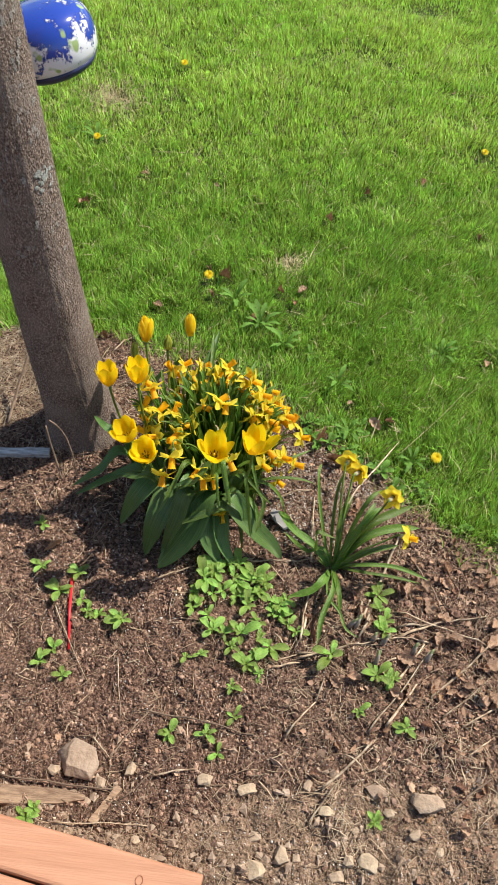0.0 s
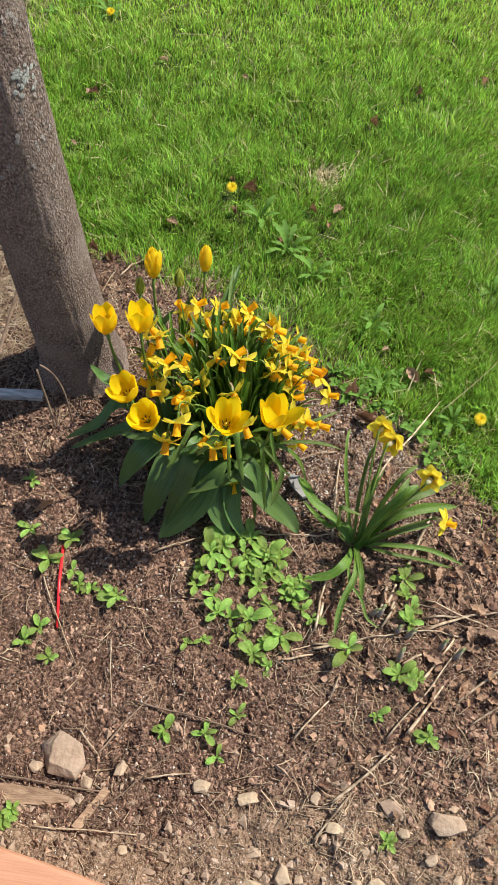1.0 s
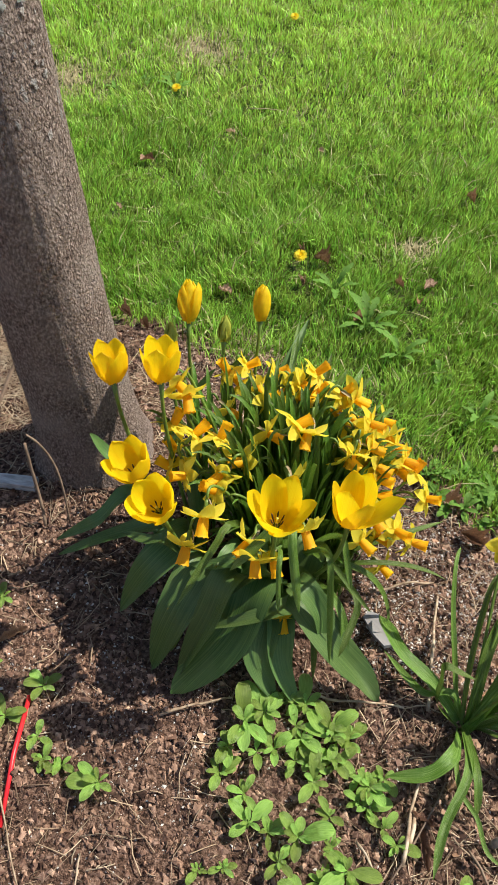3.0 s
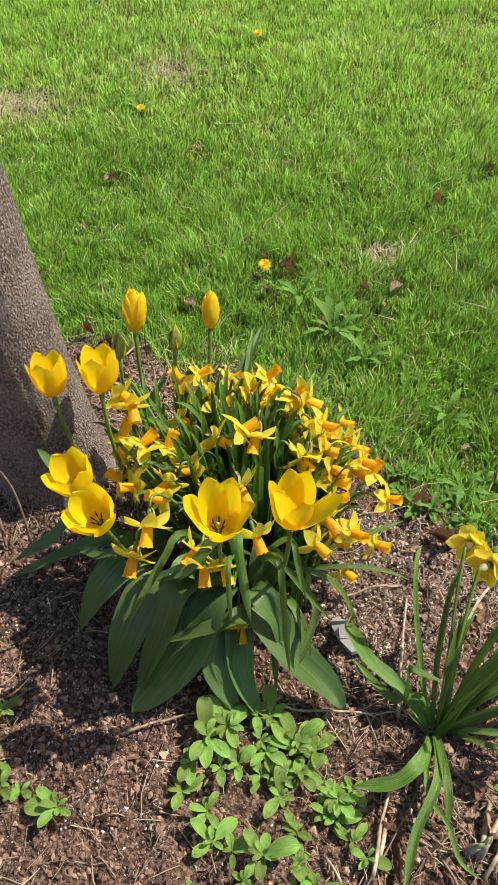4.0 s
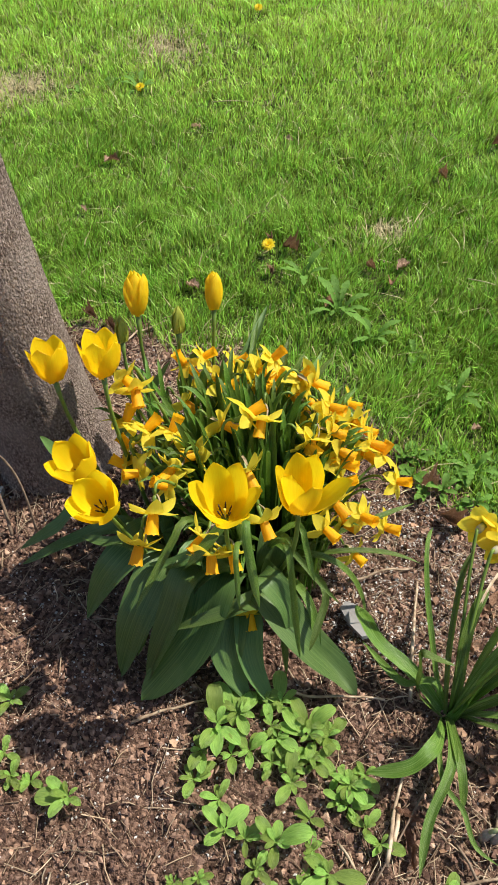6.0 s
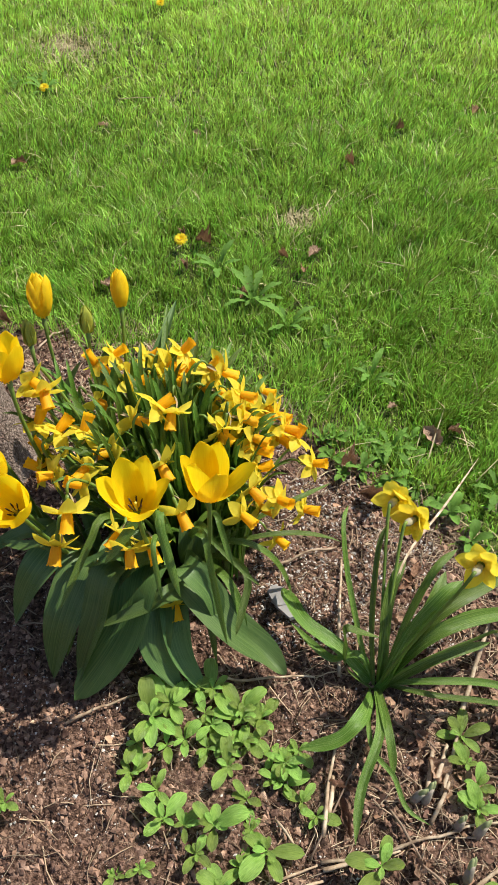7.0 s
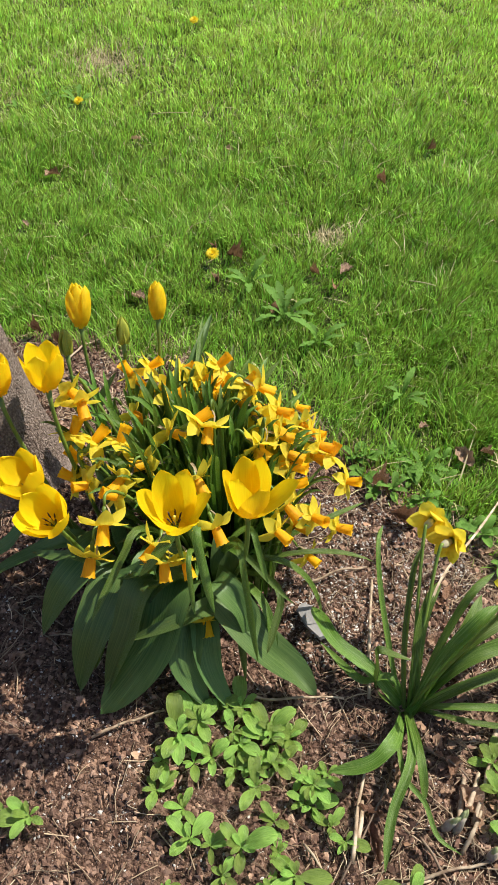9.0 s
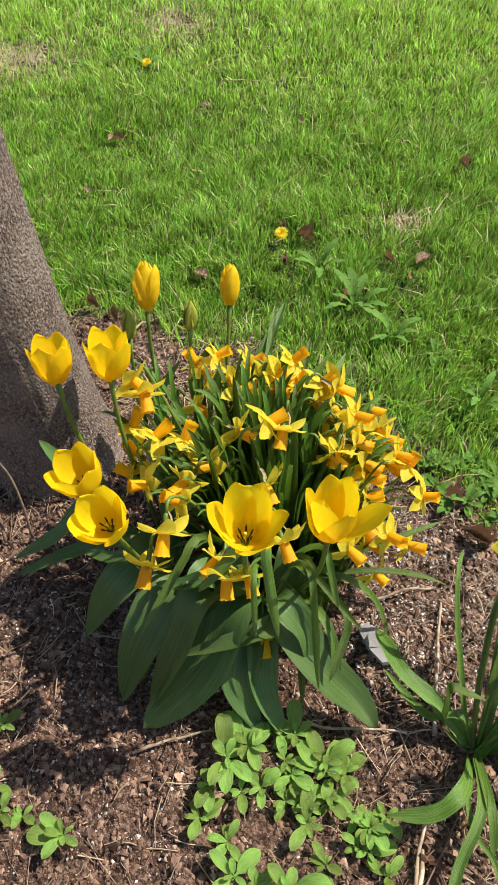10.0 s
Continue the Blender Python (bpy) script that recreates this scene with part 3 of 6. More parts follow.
def build_pot():
    pot = thing("hanging_ornament", (-0.281, 1.617, 0.93), "glossy blue and white glazed ceramic ornament hung on the tree trunk", "hanging ornament")
    pot.matrix_basis = Matrix.Translation((-0.281, 1.617, 0.921)) @ Matrix.Rotation(radians(-13), 4, "Y") @ Matrix.Scale(1.07, 4)
    S = 48

    def turned(name, prof, material, label=""):
        verts, faces = [], []
        for r, z in prof:
            for k in range(S):
                a = 2 * math.pi * k / S
                verts.append((r * math.cos(a), r * math.sin(a), z))
        for i in range(len(prof) - 1):
            for k in range(S):
                p, q = i * S + k, i * S + (k + 1) % S
                faces.append((p, q, q + S, p + S))
        return part(name, mesh_of(name, verts, faces, material), pot, label)

    turned("body", [(0.068, 0.012), (0.080, 0.018), (0.087, 0.032), (0.089, 0.052), (0.087, 0.072), (0.080, 0.090), (0.066, 0.102), (0.045, 0.110), (0.022, 0.113), (0.0005, 0.114)], glaze())
    # Dark blue ring that draws the ornament's dark lower edge.
    turned("foot", [(0.0005, 0.0), (0.062, 0.0), (0.072, 0.006), (0.081, 0.019), (0.060, 0.014)], surface("dark_bottom", [(0.012, 0.018, 0.06), (0.03, 0.035, 0.09)], 40, 0.3, 0.2), "dark blue bottom ring")
    part("peg", tube("peg", [Vector((-0.03, -0.045, 0.10)), Vector((-0.045, -0.075, 0.105)), Vector((-0.058, -0.10, 0.11))], 0.006, TWIG, 8), pot, "short wooden peg into the trunk")


build_pot()


# ---------- tulips ----------
def petal_mesh(name, length, spread, wide, material, cup=1.0, tip=0.75, curl=0.0, seed=0):
    """One tulip petal rising from the origin, its middle towards +x; spread: radius along the height."""
    verts, faces, uvs, n, c = [], [], [], 14, 10
    rng = random.Random(seed)
    ph = rng.uniform(0, 6)
    for i in range(n + 1):
        t = 1 - (1 - i / n) ** 1.5
        r = np.interp(t, [0, 0.12, 0.35, 0.6, 0.85, 1.0], spread)
        z = length * (t - 0.10 * t * t * (spread[-1] / 0.03)) if spread[-1] > spread[3] else length * t
        w = wide * (math.sin(math.pi * (0.07 + 0.93 * t) ** tip) ** 0.36 if t < 1 else 0.06)
        for k in range(c + 1):
            v = 2 * k / c - 1
            arc = v * w / 2 / max(r, 0.012) / cup
            rr = max(r, 0.0015)
            x = rr * math.cos(arc) - 0.0 + (1 - cup) * 0.0
            y = max(rr, 0.012) * math.sin(arc) * cup
            x += 0.0012 * math.sin(7 * t + ph) * v - 0.0016 * (1 - abs(v)) ** 2 * math.sin(math.pi * t)
            verts.append((x, y, z - 0.006 * v * v * t + curl * t ** 3 * abs(v)))
            uvs.append((t, 0.5 + 0.5 * v * w / wide))
    for i in range(n):
        for k in range(c):
            a = i * (c + 1) + k
            faces.append((a, a + 1, a + c + 2, a + c + 1))
    return mesh_of(name, verts, faces, material, uvs)


SHUT = [0.004, 0.0125, 0.0168, 0.0172, 0.0135, 0.0055]
HALF = [0.004, 0.015, 0.0215, 0.0240, 0.0250, 0.0245]
WIDE = [0.004, 0.0165, 0.0240, 0.0265, 0.0275, 0.0265]
GAPE = [0.004, 0.0155, 0.0220, 0.0250, 0.0270, 0.0285]
PETALS = {
    "shut": petal_mesh("petal", 0.064, SHUT, 0.040, TULIP_CLOSED, 1.0, 0.85, seed=1),
    "half": petal_mesh("petal", 0.063, HALF, 0.044, TULIP_PETAL, 1.0, 0.9, seed=2),
    "wide": petal_mesh("petal", 0.056, WIDE, 0.046, TULIP_PETAL, 1.0, 0.92, seed=3),
    "gape": petal_mesh("petal", 0.068, GAPE, 0.043, TULIP_PETAL, 1.0, 0.85, seed=4),
    "bud": petal_mesh("petal", 0.046, [0.003, 0.0075, 0.0095, 0.0085, 0.0055, 0.0012], 0.022, BUD, 1.0, 0.8, seed=5),
}
STAMEN = tube("stamen", [Vector((0.004, 0, 0.002)), Vector((0.007, 0, 0.009)), Vector((0.008, 0, 0.011)), Vector((0.0095, 0, 0.016)), Vector((0.011, 0, 0.020))], [0.0008, 0.0007, 0.0013, 0.0013, 0.0005], ANTHER, 6)
PISTIL_MESH = tube("pistil", [Vector((0, 0, 0)), Vector((0, 0, 0.012)), Vector((0, 0, 0.019)), Vector((0, 0, 0.022)), Vector((0, 0, 0.0235))], [0.0024, 0.0026, 0.0022, 0.0032, 0.0014], PISTIL, 8)


def facing(axis, spin=0.0):
    """A turn that points z along axis, with x kept near the world's x."""
    z = Vector(axis).normalized()
    x = Vector((1, 0, 0)) if abs(z.x) < 0.9 else Vector((0, 0, 1))
    x = (x - z * x.dot(z)).normalized()
    return Matrix((x, z.cross(x), z)).transposed().to_4x4() @ Matrix.Rotation(spin, 4, "Z")


def tulip(root, centre, axis, kind, leaves=(), spin=0.0, bow=0.02, size=1.0, splay=(), label="", slim=(1.0, 1.0), first=1.0):
    root = Vector((root[0], root[1], ground_z(root[0], root[1]) - 0.005))
    plant = thing("tulip", root, label, "tulip", "tulips in the clump")
    axis = Vector(axis).normalized()
    length = {"shut": 0.064, "half": 0.063, "wide": 0.056, "gape": 0.068, "bud": 0.046}[kind] * size
    foot = Vector(centre) - axis * length * 0.48
    pts = bezier([root, root.lerp(foot, 0.45) + Vector((bow, 0, 0.02)), foot - axis * 0.10, foot], 12)
    part("stem", tube("stem", pts, [0.0034 - 0.0008 * i / 12 for i in range(12)] + [0.0044], STEM, 8, origin=root), plant)
    m = Matrix.Translation(foot - root) @ facing(axis, spin) @ Matrix.Diagonal((size * slim[0], size * slim[0], size * slim[1], 1))
    flower = new("flower")
    flower.empty_display_size, flower.parent, flower.matrix_basis = 0.02, plant, m
    for i in range(6):
        outer = i % 2
        a = i * math.pi / 3
        tilt = (0.05 if outer else -0.03) + (splay[i] if len(splay) > i else 0.0)
        s = 1.0 if outer else 0.97
        part("petal", PETALS[kind], flower, m=Matrix.Rotation(a, 4, "Z") @ Matrix.Translation((0.0006 * outer, 0, -0.001 * outer)) @ Matrix.Rotation(tilt, 4, "Y") @ Matrix.Diagonal((s, s, (1.0 + 0.03 * ((i * 7) % 3 - 1)) * (first if i == 0 else 1.0), 1)))
    if kind in ("wide", "gape"):
        for i in range(6):
            part("stamen", STAMEN, flower, m=Matrix.Rotation(i * math.pi / 3 + 0.5, 4, "Z") @ Matrix.Scale(0.8, 4))
        part("pistil", PISTIL_MESH, flower, m=Matrix.Scale(0.62, 4))
    for p, w, fold, wave in leaves:
        pts = spline([root + Vector((0, 0, 0.01))] + [Vector(q) for q in p], 24)
        part("leaf", blade("leaf", pts, w, TULIP_LEAF, "lance", fold, origin=root, across=8, wave=1.6 * wave, side=athwart(p[0], p[-1])), plant, "broad grey-green leaf")
    return plant


tulip((-0.115, 1.30), (-0.166, 1.313, 0.405), (-0.12, 0.22, 1), "half", [([(-0.141, 1.293, 0.20), (-0.186, 1.298, 0.24), (-0.208, 1.303, 0.27)], 0.026, 0.5, 0.02)], 0.52, 0.03, 0.92, label="yellow cup-shaped tulip, half open, in front of the tree trunk")
tulip((-0.055, 1.31), (-0.100, 1.322, 0.416), (-0.02, 0.22, 1), "half", [([(-0.09, 1.38, 0.15), (-0.12, 1.36, 0.24), (-0.11, 1.33, 0.30)], 0.036, 0.5, 0.02)], 0.6, 0.0, 0.97, label="yellow cup-shaped tulip, half open, on a tall stem")
tulip((-0.02, 1.47), (-0.021, 1.576, 0.333), (-0.02, 0.35, 1), "shut", [([(0.0, 1.52, 0.15), (0.03, 1.58, 0.22), (0.045, 1.66, 0.25)], 0.022, 0.6, 0.0)], 0.2, 0.0, 0.88, label="slender yellow tulip, still closed, at the back of the clump", slim=(0.86, 1.0))
tulip((-0.075, 1.44), (-0.118, 1.509, 0.367), (-0.02, 0.28, 1), "shut", [([(-0.10, 1.46, 0.12), (-0.10, 1.47, 0.2), (-0.07, 1.48, 0.27)], 0.030, 0.6, 0.0)], 0.9, 0.0, 1.0, splay=(0.05, 0.1, 0.05, 0.08, 0.05, 0.1), label="closed yellow tulip at the back of the clump", slim=(0.84, 1.0))
tulip((-0.06, 1.29), (-0.111, 1.214, 0.333), (-0.25, -0.05, 1), "wide", [
    ([(-0.148, 1.300, 0.15), (-0.198, 1.260, 0.12), (-0.277, 1.253, 0.05)], 0.032, 0.4, 0.03),
    ([(-0.085, 1.254, 0.15), (-0.168, 1.240, 0.12), (-0.260, 1.230, 0.05)], 0.032, 0.4, 0.03),
    ([(-0.048, 1.245, 0.15), (-0.086, 1.189, 0.145), (-0.138, 1.166, 0.035)], 0.064, 0.3, 0.03)], 0.52, -0.01, 0.93, splay=(0.1, 0.0, 0.0, 0.12, 0.1, 0.05), label="yellow tulip opened into a bowl, leaning towards the trunk")
tulip((-0.01, 1.265), (-0.056, 1.145, 0.356), (-0.10, -0.28, 1), "wide", [
    ([(-0.008, 1.207, 0.16), (-0.035, 1.135, 0.13), (-0.066, 1.095, 0.02)], 0.066, 0.3, 0.03),
    ([(-0.058, 1.208, 0.18), (-0.098, 1.207, 0.18), (-0.143, 1.223, 0.16)], 0.020, 0.4, 0.05),
    ([(0.043, 1.190, 0.20), (0.009, 1.176, 0.20), (-0.032, 1.187, 0.175)], 0.024, 0.4, 0.05)], 0.52, -0.02, 0.93, splay=(0.08, 0.02, 0.0, 0.08, 0.06, 0.08), label="yellow tulip opened into a bowl with dark stamens")
tulip((0.07, 1.27), (0.091, 1.149, 0.387), (0.03, -0.05, 1), "gape", [
    ([(0.034, 1.177, 0.19), (0.012, 1.126, 0.14), (-0.025, 1.087, 0.03)], 0.044, 0.55, 0.04),
    ([(0.057, 1.204, 0.17), (0.042, 1.126, 0.12), (-0.028, 1.068, 0.015)], 0.098, 0.3, 0.03),
    ([(0.071, 1.202, 0.19), (0.044, 1.181, 0.18), (0.018, 1.176, 0.13)], 0.056, 0.35, 0.04),
    ([(0.084, 1.177, 0.12), (0.084, 1.120, 0.09), (0.117, 1.092, 0.03)], 0.050, 0.45, 0.08)], 0.1, 0.0, 1.06, splay=(0.30, 0.0, -0.02, 0.10, 0.20, 0.24), label="wide open yellow tulip showing black stamens", slim=(0.92, 1.05))
tulip((0.105, 1.275), (0.172, 1.160, 0.408), (0.03, 0.02, 1), "half", [
    ([(0.116, 1.200, 0.15), (0.174, 1.151, 0.12), (0.223, 1.142, 0.06), (0.260, 1.119, 0.035)], 0.056, 0.45, 0.06),
    ([(0.118, 1.191, 0.18), (0.156, 1.167, 0.16), (0.172, 1.145, 0.10)], 0.036, 0.4, 0.06),
    ([(0.105, 1.172, 0.12), (0.118, 1.120, 0.08), (0.151, 1.093, 0.02)], 0.038, 0.4, 0.08),
    ([(0.110, 1.156, 0.17), (0.077, 1.135, 0.165), (0.013, 1.120, 0.13)], 0.025, 0.4, 0.04),
    ([(0.129, 1.257, 0.18), (0.126, 1.230, 0.15), (0.116, 1.217, 0.11)], 0.045, 0.35, 0.05)], 0.0, 0.02, 1.12, splay=(0.55, -0.04, -0.08, 0.02, -0.06, 0.02), label="large yellow tulip with one petal bent outwards", slim=(0.84, 1.07), first=1.28)
tulip((-0.05, 1.46), (-0.074, 1.550, 0.293), (0.0, 0.25, 1), "bud", [([(-0.05, 1.50, 0.10), (-0.06, 1.53, 0.2), (-0.04, 1.55, 0.25)], 0.020, 0.6, 0.0)], 0.0, 0.0, 0.95, label="green unopened tulip bud")
tulip((-0.10, 1.42), (-0.148, 1.500, 0.305), (-0.05, 0.25, 1), "bud", [], 0.4, 0.0, 0.9, label="yellowish green unopened tulip bud near the trunk")


# ---------- small narcissi ----------
def narcissus_meshes():
    def tepal(seed):
        rng = random.Random(seed)
        verts, faces, uvs, n, c = [], [], [], 7, 4
        L, W, back, tw = 0.0290, 0.0215, rng.uniform(0.05, 0.55), rng.uniform(-0.3, 0.3)
        for i in range(n + 1):
            t = i / n
            w = W * max(0.03, math.sin(math.pi * (0.16 + 0.84 * t) ** 0.9) ** 0.7)
            for k in range(c + 1):
                v = 2 * k / c - 1
                x = 0.004 + L * t
                verts.append((x, v * w / 2, -back * x * t - 0.0022 * (1 - v * v) * math.sin(math.pi * t) + tw * v * w * t + 0.001 * math.sin(6 * t + seed)))
                uvs.append((t, 0.5 + 0.5 * v))
        for i in range(n):
            for k in range(c):
                a = i * (c + 1) + k
                faces.append((a, a + 1, a + c + 2, a + c + 1))
        return mesh_of("petal", verts, faces, NARC_PETAL, uvs)

    verts, faces, uvs, S = [], [], [], 24
    prof = [(0.0048, 0.0), (0.0056, 0.004), (0.0062, 0.009), (0.0066, 0.0145), (0.0070, 0.0185), (0.0078, 0.0205)]
    for j, (r, z) in enumerate(prof):
        for k in range(S):
            a = 2 * math.pi * k / S
            f = (j / 5) ** 3
            rr = r * (1 + 0.05 * f * math.sin(9 * a) + 0.03 * math.sin(6 * a))
            verts.append((rr * math.cos(a), rr * math.sin(a), z + 0.0007 * f * math.sin(9 * a + 1)))
            uvs.append((k / S, j / 5))
    for j in range(5):
        for k in range(S):
            p, q = j * S + k, j * S + (k + 1) % S
            faces.append((p, q, q + S, p + S))
    cup = mesh_of("corona", verts, faces, CORONA, uvs)
    tube_back = tube("floral_tube", [Vector((0, 0, 0.001)), Vector((0, 0, -0.006)), Vector((0, 0, -0.014)), Vector((0, 0, -0.018)), Vector((0, 0, -0.022))], [0.0058, 0.0036, 0.0028, 0.0036, 0.0024], STEM, 8)
    sp = blade("spathe", bezier([(0, 0, -0.024), (0.006, 0, -0.018), (0.008, 0.002, -0.012), (0.009, 0.003, -0.002)], 6), 0.005, SPATHE, "lance", 0.6, up=(1, 0, 0))
    return [tepal(i) for i in range(4)], cup, tube_back, sp


TEPALS, CUP, FLORAL_TUBE, SPATHE_MESH = narcissus_meshes()
CLUMP = (0.10, 1.30)


def narcissus(x, y, z, ax, ay, az, rng, leaves=9):
    """One bulb: flower at its place facing its way, bent neck, stem and strap leaves."""
    dx, dy = x - CLUMP[0], y - CLUMP[1]
    near = 0.42 if dy > -0.05 else 0.12
    rx, ry = CLUMP[0] + 0.42 * dx + rng.uniform(-0.02, 0.02), CLUMP[1] + near * dy + rng.uniform(-0.02, 0.02)
    root = Vector((rx, ry, ground_z(rx, ry) - 0.005))
    plant = thing("narcissus", root, "small yellow narcissus with an orange trumpet and strap leaves", "narcissus", "narcissi in the clump")
    c, axis = Vector((x, y, z)), Vector((ax, ay, az)).normalized()
    back = c - axis * 0.021
    knee = back + Vector((0, 0, 0.016)) - axis * 0.012
    pts = bezier([root, root.lerp(knee, 0.5) + Vector((dx * -0.25, dy * -0.25, 0.04)), knee - Vector((axis.x * 0.04, axis.y * 0.04, 0.03)), knee + Vector((0, 0, 0.012)), back], 14)
    part("stem", tube("stem", pts, [0.0026 - 0.0008 * i / 14 for i in range(15)], STEM, 6, origin=root), plant)
    s = rng.uniform(0.84, 1.0)
    flower = new("flower")
    flower.empty_display_size, flower.parent = 0.02, plant
    flower.matrix_basis = Matrix.Translation(c - root) @ facing(axis, rng.uniform(0, 1.0)) @ Matrix.Scale(s, 4)
    for i in range(6):
        part("petal", TEPALS[rng.randrange(4)], flower, m=Matrix.Rotation(i * math.pi / 3, 4, "Z") @ Matrix.Translation((0, 0, 0.0006 * (i % 2))) @ Matrix.Rotation(rng.uniform(-0.2, 0.2), 4, "Y"))
    part("corona", CUP, flower, "orange frilled trumpet", Matrix.Scale(1.2, 4))
    part("floral_tube", FLORAL_TUBE, flower)
    part("spathe", SPATHE_MESH, flower, "papery brown spathe")
    front = dy < -0.07
    for i in range(4 if front else leaves):
        a = math.atan2(dy, dx) + rng.uniform(-1.1, 1.1)
        L = rng.uniform(0.15, 0.24) if front else rng.uniform(0.22, 0.355) * (0.82 if dx > 0.03 else 1.0)
        out = rng.uniform(0.05, 0.55 if front else 0.30) * min(1.0, 0.35 + 5 * math.hypot(dx, dy))
        d = Vector((math.cos(a), math.sin(a), 0))
        b = root + Vector((rng.uniform(-0.012, 0.012), rng.uniform(-0.012, 0.012), 0))
        pts = bezier([b, b + d * 0.12 * out * L + Vector((0, 0, 0.5 * L)), b + d * 0.5 * out * L + Vector((0, 0, 0.92 * L)), b + d * out * L * 1.05 + Vector((0, 0, L * (1.0 - 0.45 * out)))], 12)
        part("leaf", blade("leaf", pts, rng.uniform(0.0060, 0.0100), NARC_LEAF, "strap", 0.45, up=-d + Vector((0, 0, 0.4)), origin=root, across=2, twist=rng.uniform(-0.8, 0.8)), plant)
    return plant


def narcissi():
    rng = random.Random(11)
    left = [
        (-0.091, 1.356, 0.347, 0.83, -0.41, -0.37),
        (-0.076, 1.349, 0.334, 0.34, -0.74, -0.58),
        (-0.096, 1.344, 0.277, 0.31, 0.55, 0.77),
        (-0.056, 1.317, 0.295, 0.62, 0.57, 0.54),
        (-0.019, 1.313, 0.302, 0.34, 0.54, 0.77),
        (-0.004, 1.229, 0.292, -0.79, -0.21, 0.57),
        (-0.005, 1.260, 0.291, -0.50, -0.83, -0.25),
        (0.019, 1.292, 0.285, -0.89, -0.43, 0.15),
        (-0.087, 1.320, 0.251, -0.69, 0.18, 0.70),
        (-0.089, 1.298, 0.235, -0.85, 0.06, 0.52),
        (-0.057, 1.267, 0.263, -0.81, -0.51, 0.28),
        (0.053, 1.173, 0.274, -0.45, -0.83, -0.33),
        (-0.074, 1.309, 0.238, 0.53, -0.69, -0.50),
    ]
    back = [
        (-0.033, 1.491, 0.235, -0.67, 0.09, 0.74),
        (-0.028, 1.514, 0.255, 0.84, 0.28, 0.46),
        (-0.036, 1.427, 0.241, 0.86, -0.29, -0.42),
        (0.014, 1.539, 0.225, 0.86, 0.23, 0.45),
        (0.067, 1.469, 0.281, 0.93, -0.37, -0.05),
        (0.066, 1.455, 0.267, 0.96, -0.27, -0.07),
        (0.092, 1.473, 0.260, 0.59, 0.38, 0.71),
        (0.019, 1.428, 0.276, 0.91, 0.35, 0.24),
        (0.040, 1.342, 0.298, 0.95, -0.16, -0.26),
        (0.079, 1.335, 0.329, 0.81, 0.50, 0.30),
        (0.097, 1.332, 0.323, -0.03, -0.80, -0.60),
    ]
    right = [
        (0.147, 1.450, 0.290, 0.88, 0.05, -0.47),
        (0.144, 1.429, 0.270, 0.91, 0.13, -0.39),
        (0.172, 1.397, 0.266, 0.85, -0.41, -0.33),
        (0.197, 1.531, 0.174, 0.96, -0.26, -0.03),
        (0.187, 1.431, 0.236, -0.27, -0.82, -0.50),
        (0.209, 1.472, 0.200, 0.54, -0.66, -0.52),
        (0.239, 1.432, 0.196, 0.98, -0.21, -0.05),
        (0.257, 1.421, 0.187, 0.43, 0.60, 0.68),
        (0.283, 1.404, 0.151, 0.93, -0.21, 0.31),
        (0.273, 1.345, 0.115, 0.98, -0.18, 0.03),
        (0.198, 1.372, 0.239, 0.94, -0.29, -0.17),
        (0.207, 1.343, 0.205, 0.95, 0.19, 0.25),
        (0.161, 1.359, 0.271, -0.12, -0.59, -0.80),
        (0.156, 1.353, 0.266, 0.79, -0.41, -0.45),
    ]
    front = [
        (0.194, 1.249, 0.223, 0.79, -0.57, -0.21),
        (0.213, 1.291, 0.185, 0.96, -0.27, -0.10),
        (0.234, 1.313, 0.082, 0.81, -0.55, -0.20),
        (0.119, 1.221, 0.258, 0.46, -0.65, -0.60),
        (0.066, 1.159, 0.261, 0.20, -0.77, -0.60),
        (0.087, 1.178, 0.239, 0.40, -0.70, -0.59),
        (0.109, 1.160, 0.132, 0.24, -0.80, -0.54),
        (-0.002, 1.168, 0.316, 0.04, -0.78, -0.63),
        (-0.022, 1.153, 0.267, -0.03, -0.81, -0.58),
        (0.086, 1.283, 0.275, 0.51, -0.68, -0.53),
    ]
    more = [
        (0.128, 1.453, 0.290, 0.74, 0.20, 0.65),
        (0.178, 1.417, 0.277, 0.95, -0.31, 0.03),
        (0.157, 1.400, 0.262, 0.78, -0.58, -0.24),
        (0.199, 1.459, 0.184, 0.87, -0.49, -0.10),
        (0.224, 1.465, 0.189, 0.95, -0.31, -0.04),
        (0.228, 1.424, 0.184, 0.86, -0.50, -0.07),
        (0.179, 1.370, 0.234, 0.60, -0.73, -0.31),
        (0.135, 1.426, 0.261, -0.50, 0.24, 0.83),
        (0.085, 1.487, 0.291, 0.69, 0.32, 0.65),
        (0.051, 1.464, 0.273, -0.50, -0.84, -0.21),
        (-0.007, 1.500, 0.230, 0.67, -0.56, -0.49),
        (-0.055, 1.501, 0.247, -0.58, 0.15, 0.80),
    ]
    for group in (left, back, right, front, more):
        for row in group:
            narcissus(*row, rng)
    for i in range(6):
        a, r = radians(rng.uniform(-15, 95)), rng.uniform(0.10, 0.185)
        x, y = CLUMP[0] + 0.9 * r * math.cos(a), CLUMP[1] + r * math.sin(a)
        narcissus(x, y, 0.315 - 0.75 * (r - 0.08) - 0.045 * math.cos(a) + rng.uniform(-0.02, 0.02), 0.9 * math.cos(a - 0.5), 0.6 * math.sin(a - 0.9), rng.uniform(-0.4, 0.3), rng, 5)


narcissi()


